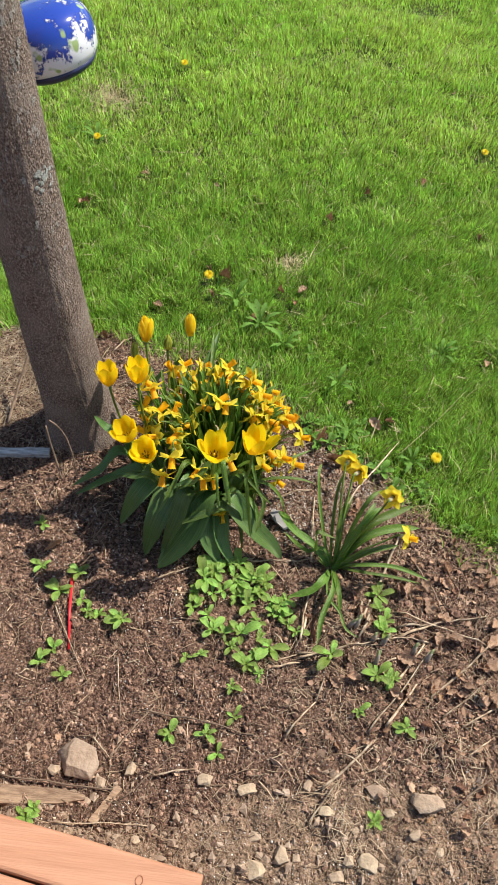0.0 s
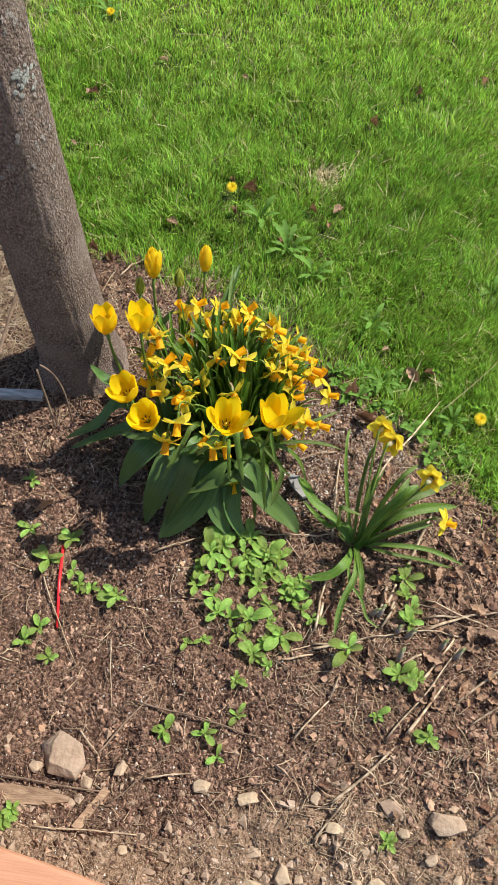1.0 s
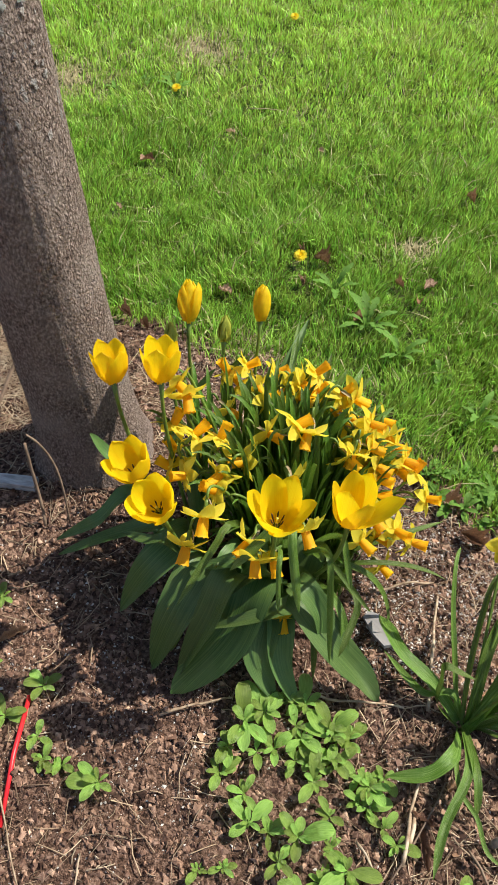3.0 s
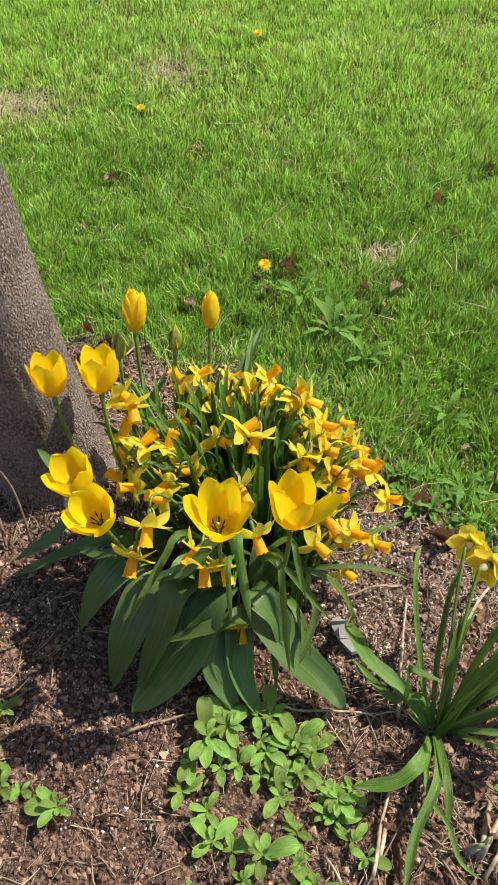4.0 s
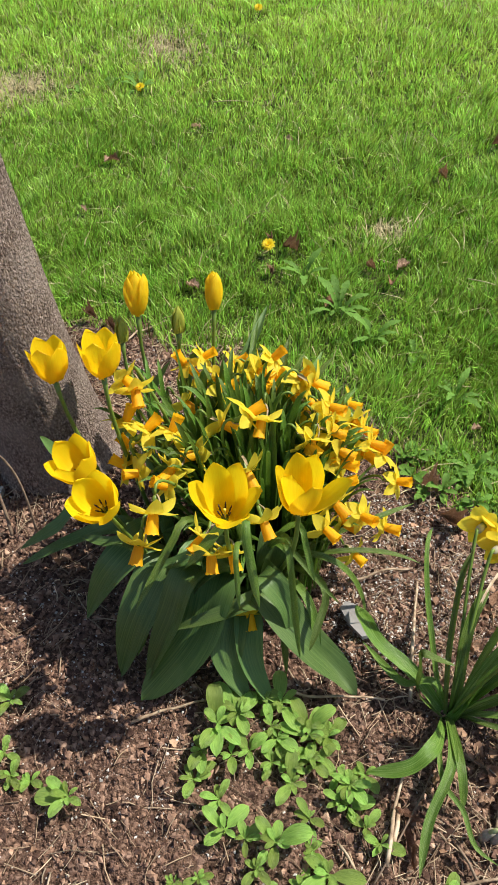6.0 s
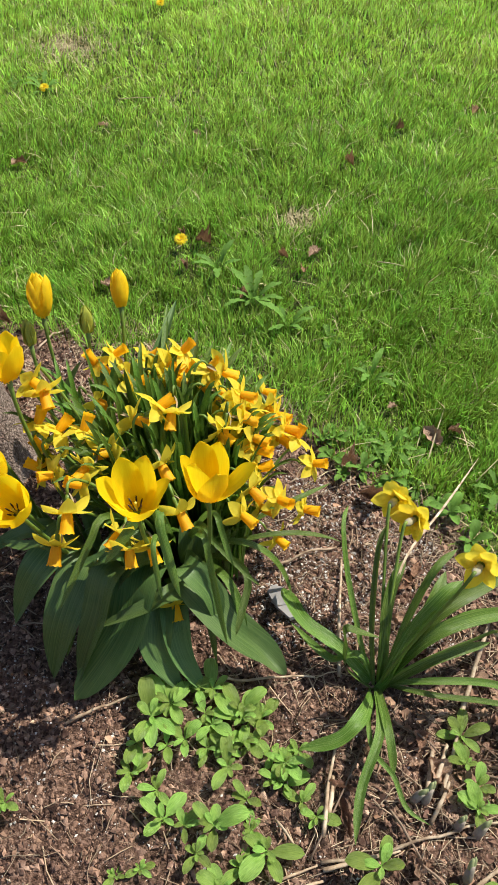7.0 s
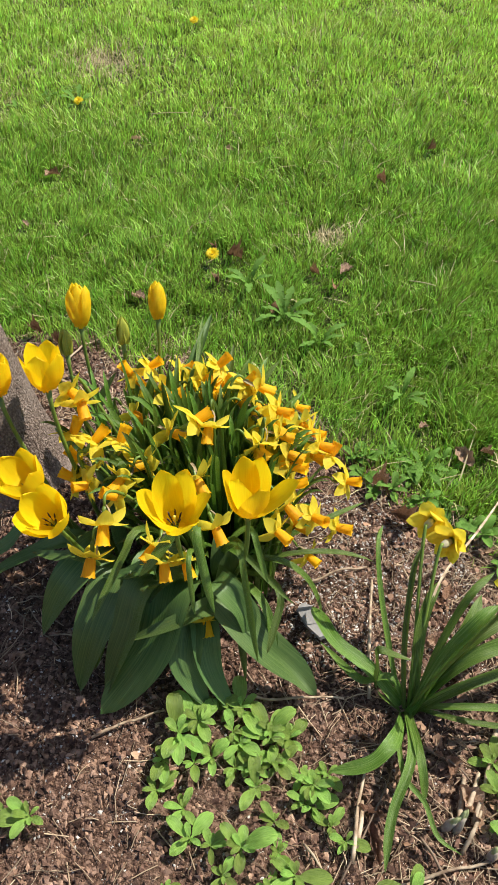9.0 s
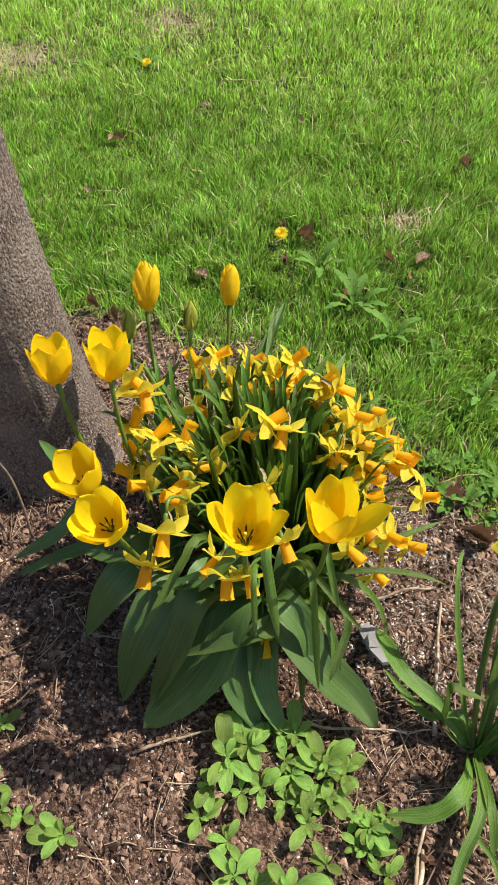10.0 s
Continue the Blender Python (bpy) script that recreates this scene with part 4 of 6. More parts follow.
# ---------- large narcissus plant with double flowers ----------
def strap(plant, root, pts, width, fold=0.4, label="", material=None, up=(0, 0, 1), shape="strap", twist=0.0):
    p = bezier(pts, 16)
    part("leaf", blade("leaf", p, width, material or NARC_LEAF_BROAD, shape, fold, up=up, origin=root, across=4, twist=twist), plant, label)


def double_flower(plant, root, centre, axis, rng, rings=((6, 1.0, -0.12), (6, 0.85, 0.2), (5, 0.6, 0.6)), cup=False):
    c, axis = Vector(centre), Vector(axis).normalized()
    back = c - axis * 0.02
    knee = back + Vector((0, 0, 0.02)) - axis * 0.01
    pts = bezier([root, root.lerp(knee, 0.5) + Vector((0, 0, 0.04)), knee - Vector((0, 0, 0.06)), knee, back], 14)
    part("stem", tube("stem", pts, 0.0023, STEM, 6, origin=root), plant)
    flower = new("flower")
    flower.empty_display_size, flower.parent = 0.02, plant
    flower.matrix_basis = Matrix.Translation(c - root) @ facing(axis, rng.uniform(0, 1)) @ Matrix.Scale(0.95, 4)
    for n, s, lift in rings:
        for i in range(n):
            part("petal", TEPALS[rng.randrange(4)], flower, m=Matrix.Rotation(2 * math.pi * (i + rng.uniform(-0.2, 0.2)) / n, 4, "Z") @ Matrix.Rotation(-lift + rng.uniform(-0.2, 0.2), 4, "Y") @ Matrix.Diagonal((s, s * 1.15, s, 1)))
    part("corona", CUP, flower, "orange-yellow trumpet", Matrix.Scale(1.0 if cup else 0.7, 4))
    part("floral_tube", FLORAL_TUBE, flower)
    part("spathe", tube("spathe", [Vector((0, 0, -0.026)), Vector((0, 0, -0.020)), Vector((0, 0, -0.012)), Vector((0, 0, -0.004))], [0.0025, 0.0052, 0.0058, 0.0045], PAPER, 8), flower, "papery whitish spathe")


def large_narcissus():
    rng = random.Random(3)
    root = Vector((0.388, 1.128, ground_z(0.388, 1.128) - 0.004))
    plant = thing("double_narcissus", root, "sprawling narcissus with double yellow flowers and long strap leaves", "narcissus")

    def leaf(points, width, fold=0.45, twist=0.0, label="", material=None):
        start = root + Vector((rng.uniform(-0.010, 0.010), rng.uniform(-0.008, 0.008), 0))
        part("leaf", blade("leaf", spline([start] + points, 22), width, material or NARC_LEAF_BROAD, "strap", fold, origin=root, across=4, twist=twist, side=athwart(points[0], points[-1])), plant, label)

    leaf([(0.332, 1.156, 0.05), (0.284, 1.182, 0.065), (0.261, 1.219, 0.058), (0.246, 1.256, 0.035)], 0.021, 0.5, 0.3, "pale-striped bent leaf")
    leaf([(0.360, 1.150, 0.045), (0.320, 1.150, 0.03), (0.262, 1.212, 0.012)], 0.012)
    leaf([(0.344, 1.138, 0.03), (0.341, 1.154, 0.07), (0.338, 1.160, 0.10), (0.357, 1.156, 0.10), (0.385, 1.158, 0.085)], 0.011, 0.2, label="leaf bent over on itself")
    leaf([(0.354, 1.175, 0.08), (0.335, 1.228, 0.14), (0.327, 1.275, 0.18), (0.335, 1.310, 0.175)], 0.0085, 0.6, 0.9)
    leaf([(0.374, 1.178, 0.09), (0.376, 1.236, 0.17), (0.386, 1.266, 0.20)], 0.0080, 0.6, -0.7)
    leaf([(0.392, 1.179, 0.09), (0.399, 1.217, 0.13), (0.416, 1.249, 0.145)], 0.015, 0.5, 0.4)
    leaf([(0.398, 1.19, 0.10), (0.416, 1.249, 0.146), (0.476, 1.346, 0.14), (0.549, 1.488, 0.09)], 0.0034, 0.3, 0.0, "straw-coloured withered leaf", STRAW)
    leaf([(0.418, 1.172, 0.11), (0.444, 1.201, 0.19), (0.477, 1.238, 0.19)], 0.0100, 0.5, 0.4)
    leaf([(0.433, 1.161, 0.10), (0.481, 1.190, 0.14), (0.565, 1.252, 0.12)], 0.0195, 0.55, 0.5)
    leaf([(0.444, 1.152, 0.10), (0.505, 1.176, 0.12), (0.587, 1.217, 0.08)], 0.0195, 0.5, 0.5)
    leaf([(0.425, 1.156, 0.10), (0.458, 1.178, 0.16), (0.485, 1.202, 0.17)], 0.0200, 0.55, -0.4)
    leaf([(0.433, 1.168, 0.10), (0.451, 1.190, 0.14), (0.467, 1.228, 0.15)], 0.0165, 0.4, 0.3)
    leaf([(0.436, 1.150, 0.08), (0.478, 1.172, 0.11), (0.530, 1.200, 0.11)], 0.0150, 0.55, 0.4)
    leaf([(0.449, 1.141, 0.05), (0.496, 1.160, 0.06), (0.541, 1.184, 0.045)], 0.0130, 0.5, 0.4)
    leaf([(0.468, 1.123, 0.04), (0.539, 1.127, 0.035), (0.619, 1.116, 0.012)], 0.0105, 0.5, 0.4)
    leaf([(0.460, 1.107, 0.03), (0.526, 1.106, 0.025), (0.598, 1.104, 0.012)], 0.0085, 0.5)
    leaf([(0.386, 1.044, 0.05), (0.364, 0.977, 0.035), (0.357, 0.917, 0.012)], 0.0125, 0.5, 0.3, "pale-striped trailing leaf")
    leaf([(0.396, 1.044, 0.05), (0.406, 1.002, 0.015)], 0.0120, 0.5, -0.3)
    leaf([(0.374, 1.083, 0.03), (0.376, 1.023, 0.045), (0.403, 0.997, 0.03), (0.420, 0.964, 0.015), (0.449, 0.948, 0.010)], 0.0065, 0.5)
    leaf([(0.361, 1.054, 0.07), (0.333, 1.023, 0.065), (0.283, 1.019, 0.035)], 0.0200, 0.25, 0.3, "broad light green leaf bent sideways")
    double_flower(plant, root, (0.399, 1.310, 0.195), (0.40, 0.75, -0.35), rng)
    double_flower(plant, root, (0.425, 1.284, 0.188), (0.60, 0.62, -0.30), rng)
    double_flower(plant, root, (0.487, 1.170, 0.257), (0.45, 0.75, -0.30), rng)
    double_flower(plant, root, (0.540, 1.128, 0.165), (0.75, -0.30, 0.25), rng, ((6, 1.0, 0.1),), True)


large_narcissus()


# ---------- loose leaves hanging out of the clump ----------
def hanging_leaves():
    root = Vector((0.08, 1.30, ground_z(0.08, 1.30) - 0.004))
    plant = thing("narcissus", root, "narcissus bulb with long arching leaves and no flower", "narcissus", "narcissi in the clump")
    up = (0, -1, 1)
    for start, end, w, label in (
        ((0.079, 1.175, 0.303), (0.038, 1.140, 0.254), 0.017, "pale green leaf bent over"),
        ((0.111, 1.155, 0.310), (0.133, 1.115, 0.231), 0.015, "pale-edged hanging leaf"),
        ((0.163, 1.160, 0.254), (0.183, 1.120, 0.109), 0.011, ""),
        ((0.175, 1.190, 0.275), (0.192, 1.165, 0.228), 0.010, ""),
        ((0.206, 1.180, 0.156), (0.193, 1.130, 0.116), 0.013, ""),
        ((0.098, 1.150, 0.264), (0.106, 1.125, 0.205), 0.009, ""),
        ((0.161, 1.200, 0.230), (0.224, 1.170, 0.178), 0.010, ""),
        ((0.010, 1.190, 0.240), (-0.030, 1.120, 0.170), 0.013, ""),
    ):
        p0, p1 = Vector(start), Vector(end)
        run = (p1 - p0) * 0.3
        pts = bezier([root, root.lerp(p0, 0.5) + Vector((0, 0.02, 0.05)), p0 - run + Vector((0, 0.01, 0.03)), p0], 10) + bezier([p0, p0 + run, p1 - run * 0.8 + Vector((0, -0.006, 0.004)), p1], 8)[1:]
        part("leaf", blade("leaf", pts, 0.76 * w, NARC_LEAF_BROAD, "strap", 0.35, up=up, origin=root, across=4), plant, label)
    strap(plant, root, [root, (0.12, 1.24, 0.16), (0.20, 1.26, 0.20), (0.25, 1.26, 0.12), (0.262, 1.24, 0.03)], 0.011)
    strap(plant, root, [root, (0.15, 1.22, 0.16), (0.19, 1.19, 0.20), (0.205, 1.16, 0.10), (0.20, 1.14, 0.06)], 0.012)
    strap(plant, root, [root, (0.13, 1.22, 0.14), (0.15, 1.17, 0.18), (0.16, 1.14, 0.11), (0.165, 1.12, 0.05)], 0.010)
    strap(plant, root, [root, (0.15, 1.27, 0.14), (0.26, 1.31, 0.18), (0.31, 1.36, 0.16)], 0.009)
    strap(plant, root, [root, (0.15, 1.27, 0.12), (0.25, 1.29, 0.16), (0.33, 1.30, 0.10)], 0.009)
    strap(plant, root, [root, (0.00, 1.20, 0.14), (-0.03, 1.16, 0.18), (-0.015, 1.12, 0.12), (-0.035, 1.10, 0.08)], 0.012, 0.3, "pale green leaf")
    for i, (x, y, z) in enumerate(((0.03, 1.66, 0.245), (0.17, 1.53, 0.27), (0.13, 1.50, 0.30), (0.19, 1.48, 0.26), (0.10, 1.54, 0.29), (0.15, 1.55, 0.26), (0.21, 1.50, 0.24))):
        b = root + Vector((0.03 * i / 3 - 0.03, 0.08, 0))
        t = Vector((x, y, z))
        strap(plant, root, [b, b.lerp(t, 0.3) + Vector((0, 0, 0.10)), b.lerp(t, 0.7) + Vector((0, 0, 0.07)), t], 0.0105, 0.4, up=(0, -1, 0.4))


hanging_leaves()


def leafy_bulbs():
    """Bulbs without flowers that fill the clump with upright narrow leaves."""
    rng = random.Random(91)
    for x, y in ((-0.055, 1.37), (-0.025, 1.43), (0.015, 1.39), (0.055, 1.43), (0.09, 1.37)):
        root = Vector((x, y, ground_z(x, y) - 0.005))
        plant = thing("narcissus", root, "narcissus bulb with narrow upright green leaves, not flowering", "narcissus", "narcissi in the clump")
        for i in range(9):
            a = math.atan2(y - CLUMP[1], x - CLUMP[0]) + rng.uniform(-1.3, 1.3)
            d = Vector((math.cos(a), math.sin(a), 0))
            L, out = rng.uniform(0.25, 0.335), rng.uniform(0.05, 0.34)
            b = root + Vector((rng.uniform(-0.015, 0.015), rng.uniform(-0.015, 0.015), 0))
            pts = bezier([b, b + d * 0.12 * out * L + Vector((0, 0, 0.5 * L)), b + d * 0.5 * out * L + Vector((0, 0, 0.92 * L)), b + d * out * L * 1.05 + Vector((0, 0, L * (1.0 - 0.3 * out)))], 12)
            part("leaf", blade("leaf", pts, rng.uniform(0.0055, 0.0085), NARC_LEAF, "strap", 0.45, up=-d + Vector((0, 0, 0.4)), origin=root, across=2, twist=rng.uniform(-0.8, 0.8)), plant)


leafy_bulbs()


# ---------- seedlings in the bed ----------
def seedling(x, y, size, n, rng, name="seedling", label="small bright green self-sown seedling in the soil", material=None, group="self-sown seedlings"):
    root = Vector((x, y, ground_z(x, y) - 0.003))
    plant = thing(name, root, label, "seedling", group)
    a0 = rng.uniform(0, 6.28)
    hgt = size * rng.uniform(0.35, 0.75)
    part("stem", tube("stem", [Vector((0, 0, 0)), Vector((rng.uniform(-0.003, 0.003), rng.uniform(-0.003, 0.003), hgt * 0.6)), Vector((0, 0, hgt))], [0.0018, 0.0016, 0.0012], STEM, 5), plant)
    for i in range(n + 4):
        inner = i >= n
        a = a0 + i * 2.4 + rng.uniform(-0.6, 0.6)
        L = size * (rng.uniform(0.35, 0.6) if inner else rng.uniform(0.6, 1.3))
        d = Vector((math.cos(a), math.sin(a), 0))
        rise = rng.uniform(0.9, 1.4) if inner else rng.uniform(0.25, 1.35)
        b = Vector((0, 0, hgt * (1 if inner else rng.uniform(0.45, 0.95))))
        pts = bezier([b, b + d * L * 0.35 + Vector((0, 0, L * 0.35 * rise)), b + d * L * 0.75 + Vector((0, 0, L * 0.55 * rise)), b + d * L + Vector((0, 0, L * (0.5 * rise - 0.12)))], 8)
        part("leaf", blade("leaf", pts, L * rng.uniform(0.36, 0.54), material or WEED, "spoon", 0.36, up=(0, 0, 1) if rise < 0.8 else -d + Vector((0, 0, 0.5)), across=4, wave=0.02), plant)
    return plant


SEEDLINGS = (
    [
        (0.203, 1.067, 0.042, 4), (0.229, 1.067, 0.042, 5), (0.162, 1.092, 0.040, 5), (0.216, 1.029, 0.030, 4),
        (0.265, 1.010, 0.030, 6), (0.255, 0.988, 0.024, 5), (0.220, 0.961, 0.026, 4), (0.192, 0.996, 0.036, 4),
        (0.291, 0.963, 0.026, 4), (0.183, 1.026, 0.030, 4), (0.229, 0.927, 0.028, 5), (0.251, 0.901, 0.042, 4),
        (0.184, 0.921, 0.040, 4), (0.224, 0.883, 0.030, 5), (0.202, 0.856, 0.032, 5), (0.166, 0.890, 0.026, 4),
        (0.309, 0.946, 0.030, 3), (0.283, 1.024, 0.026, 5), (0.498, 1.067, 0.036, 6), (0.501, 1.028, 0.030, 4),
        (0.512, 0.999, 0.038, 4), (0.508, 0.970, 0.028, 6), (0.387, 0.893, 0.050, 4), (0.489, 0.860, 0.040, 5),
    ],
    [
        (0.511, 0.851, 0.030, 5), (0.529, 0.857, 0.030, 4), (0.107, 1.068, 0.046, 6), (0.084, 1.048, 0.044, 4),
        (0.132, 1.096, 0.036, 4), (0.068, 1.018, 0.033, 4), (0.066, 0.980, 0.035, 4), (0.105, 0.960, 0.026, 5),
        (0.120, 0.925, 0.036, 3), (0.146, 0.921, 0.028, 4), (-0.085, 0.928, 0.042, 4), (-0.145, 0.941, 0.026, 5),
        (-0.169, 0.940, 0.026, 5), (-0.188, 0.966, 0.022, 4), (0.165, 1.048, 0.030, 4), (0.131, 1.026, 0.034, 4),
        (-0.245, 0.984, 0.038, 6), (-0.301, 1.045, 0.030, 5), (-0.212, 1.040, 0.026, 5), (-0.221, 0.839, 0.028, 5),
        (-0.244, 0.810, 0.028, 4), (-0.188, 0.785, 0.026, 4), (0.070, 0.860, 0.020, 4), (0.099, 0.870, 0.018, 4),
    ],
    [
        (0.234, 0.839, 0.024, 4), (0.176, 0.801, 0.024, 4), (0.189, 0.735, 0.024, 4), (0.059, 0.691, 0.032, 5),
        (0.135, 0.693, 0.030, 4), (0.163, 0.656, 0.022, 3), (0.450, 0.776, 0.028, 4), (0.551, 0.751, 0.032, 5),
        (0.484, 0.562, 0.022, 6), (-0.332, 1.162, 0.022, 7), (-0.188, 0.501, 0.026, 7), (-0.176, 0.516, 0.024, 6),
    ],
)
STALKS = (
    [
        (-0.008, 0.733, 0.232, 0.704, 0.0022, 0), (-0.057, 0.627, 0.020, 0.745, 0.0020, 0), (-0.081, 0.845, -0.048, 0.713, 0.0012, 1), (-0.246, 0.948, -0.133, 0.781, 0.0016, 1),
        (-0.034, 1.036, 0.058, 1.081, 0.0022, 1), (-0.014, 0.552, 0.116, 0.688, 0.0015, 0), (-0.260, 0.572, -0.029, 0.570, 0.0020, 0), (-0.134, 0.496, 0.046, 0.510, 0.0016, 1),
        (0.039, 0.601, 0.122, 0.621, 0.0020, 1), (-0.095, 0.665, -0.052, 0.629, 0.0020, 1), (0.378, 0.610, 0.490, 0.726, 0.0032, 1), (0.507, 0.749, 0.578, 0.853, 0.0032, 1),
        (0.469, 0.733, 0.617, 0.943, 0.0020, 1), (0.608, 0.827, 0.765, 0.978, 0.0030, 1), (0.675, 0.774, 0.753, 0.823, 0.0026, 1), (0.353, 0.545, 0.412, 0.630, 0.0020, 1),
    ],
    [
        (0.354, 0.898, 0.507, 0.955, 0.0026, 1), (0.507, 0.959, 0.614, 0.964, 0.0020, 1), (0.537, 0.858, 0.603, 0.957, 0.0030, 1), (0.540, 0.962, 0.661, 1.021, 0.0034, 1),
        (0.407, 1.079, 0.487, 1.031, 0.0016, 0), (0.516, 1.023, 0.651, 0.976, 0.0020, 0), (0.586, 1.171, 0.660, 1.018, 0.0022, 0), (0.449, 0.988, 0.459, 1.043, 0.0040, 1),
        (0.459, 0.998, 0.479, 1.053, 0.0040, 1), (0.467, 0.987, 0.495, 1.070, 0.0034, 1), (0.450, 0.951, 0.478, 1.005, 0.0032, 1), (0.498, 1.090, 0.552, 1.237, 0.0040, 1),
        (0.497, 0.883, 0.534, 0.910, 0.0030, 1), (0.400, 0.967, 0.437, 0.905, 0.0020, 0), (0.437, 0.903, 0.478, 0.868, 0.0020, 0), (0.302, 0.896, 0.366, 1.041, 0.0015, 0),
    ],
    [
        (0.318, 0.924, 0.333, 1.050, 0.0030, 1), (0.324, 0.948, 0.329, 1.000, 0.0034, 1), (0.319, 0.888, 0.412, 0.918, 0.0030, 1), (0.316, 0.895, 0.407, 0.915, 0.0024, 1),
        (0.259, 0.939, 0.289, 0.907, 0.0020, 1), (0.259, 0.852, 0.320, 0.877, 0.0026, 1), (0.265, 0.871, 0.312, 0.892, 0.0020, 1), (0.145, 1.108, 0.300, 1.131, 0.0022, 1),
        (0.334, 1.134, 0.335, 1.329, 0.0030, 1), (0.229, 1.309, 0.327, 1.355, 0.0024, 1), (-0.285, 1.780, -0.190, 1.913, 0.0024, 1), (0.632, 0.787, 0.745, 0.888, 0.0020, 1),
        (0.360, 0.793, 0.376, 0.846, 0.0020, 1), (0.298, 0.708, 0.360, 0.793, 0.0024, 1), (0.536, 1.030, 0.768, 0.958, 0.0020, 1), (0.535, 0.986, 0.747, 1.033, 0.0024, 1),
    ],
    [
        (0.422, 0.681, 0.457, 0.663, 0.0020, 1), (0.636, 0.596, 0.722, 0.669, 0.0026, 0), (0.679, 0.710, 0.744, 0.763, 0.0020, 1),
    ],
)
STONES = (
    [
        (-0.113, 0.617, 0.043, 0.037), (-0.006, 0.612, 0.011, 0.018), (0.144, 0.603, 0.017, 0.013), (-0.158, 0.592, 0.012, 0.011),
        (-0.061, 0.581, 0.014, 0.013), (0.229, 0.597, 0.021, 0.013), (0.489, 0.619, 0.028, 0.015), (0.588, 0.607, 0.035, 0.021),
        (0.350, 0.615, 0.011, 0.013), (0.390, 0.571, 0.016, 0.011), (0.307, 0.485, 0.018, 0.020), (0.334, 0.485, 0.009, 0.010),
        (0.253, 0.514, 0.015, 0.011), (0.256, 0.456, 0.022, 0.018), (0.413, 0.462, 0.019, 0.012), (0.433, 0.488, 0.011, 0.012),
        (0.473, 0.488, 0.021, 0.016), (0.077, 0.458, 0.017, 0.006), (0.027, 0.483, 0.009, 0.010), (0.726, 0.830, 0.019, 0.010),
    ],
    [
        (0.513, 0.582, 0.015, 0.009), (-0.112, 0.557, 0.009, 0.006), (-0.082, 0.545, 0.010, 0.007), (-0.011, 0.486, 0.009, 0.005),
        (0.446, 0.544, 0.010, 0.007), (0.371, 0.506, 0.009, 0.006), (0.561, 0.546, 0.014, 0.009), (0.608, 0.521, 0.011, 0.009),
        (0.194, 0.538, 0.009, 0.005), (0.133, 0.542, 0.007, 0.005),
    ],
)
def build_seedlings():
    rng = random.Random(21)
    for rows in SEEDLINGS:
        for x, y, size, n in rows:
            seedling(x, y, size * 0.88, n, rng)
            if 0.08 < x < 0.31 and 0.98 < y < 1.11:
                seedling(x + rng.gauss(0, 0.018), y + rng.gauss(0, 0.014), rng.uniform(0.018, 0.034), rng.randrange(2, 4), rng)


build_seedlings()


# ---------- shoots breaking through the litter ----------
def build_shoots():
    rng = random.Random(77)
    for x, y, tall in ((0.430, 0.978, 0.036), (0.444, 0.976, 0.042), (0.484, 0.950, 0.034), (0.504, 0.941, 0.040), (0.573, 0.929, 0.046), (0.603, 0.915, 0.042), (0.488, 0.890, 0.044)):
        root = Vector((x, y, ground_z(x, y) - 0.004))
        plant = thing("plant_shoot", root, "stubby grey-green shoot with a purplish base breaking through litter", "plant shoot", "shoots in the bed")
        lean = Vector((rng.uniform(0.1, 0.5), rng.uniform(0.0, 0.4), 0)) * tall
        pts = spline([(0, 0, 0), lean * 0.3 + Vector((0, 0, tall * 0.45)), lean * 0.75 + Vector((0, 0, tall * 0.8)), lean + Vector((0, 0, tall))], 8)
        part("sheath", tube("sheath", pts[:6], [0.0046, 0.0056, 0.0060, 0.0056, 0.0048, 0.0040], SHEATH, 9, rough=0.08), plant, "purplish grey sheath")
        for k in (-1, 1):
            part("leaf", tube("leaf", [p + Vector((0.0016 * k, 0.0008 * k, 0.0)) for p in pts[4:]], [0.0032, 0.0034, 0.0030, 0.0022, 0.0006], SHOOT, 7), plant, "rolled green leaf tip")


build_shoots()


# ---------- weeds in the lawn ----------
def toothed_leaf(length, width, rng):
    verts, faces, uvs, n = [], [], [], 18
    for i in range(n + 1):
        t = i / n
        w = width / 2 * (0.12 + 0.88 * t ** 0.9) * (1 if t < 0.8 else max(0.02, 1 - ((t - 0.8) / 0.2) ** 1.6)) * (1.0 if i % 3 else 0.45)
        z = length * 0.30 * math.sin(math.pi * min(1, t * 0.8)) + 0.004
        for v in (-1, 0, 1):
            verts.append((length * t * 0.94 - (0.008 if i % 3 == 1 else 0) * abs(v), v * w, z + 0.25 * w * abs(v)))
            uvs.append((t, 0.5 + v * 0.5))
    for i in range(n):
        for k in range(2):
            a = i * 3 + k
            faces.append((a, a + 1, a + 4, a + 3))
    return mesh_of("leaf", verts, faces, LAWN_WEED, uvs)


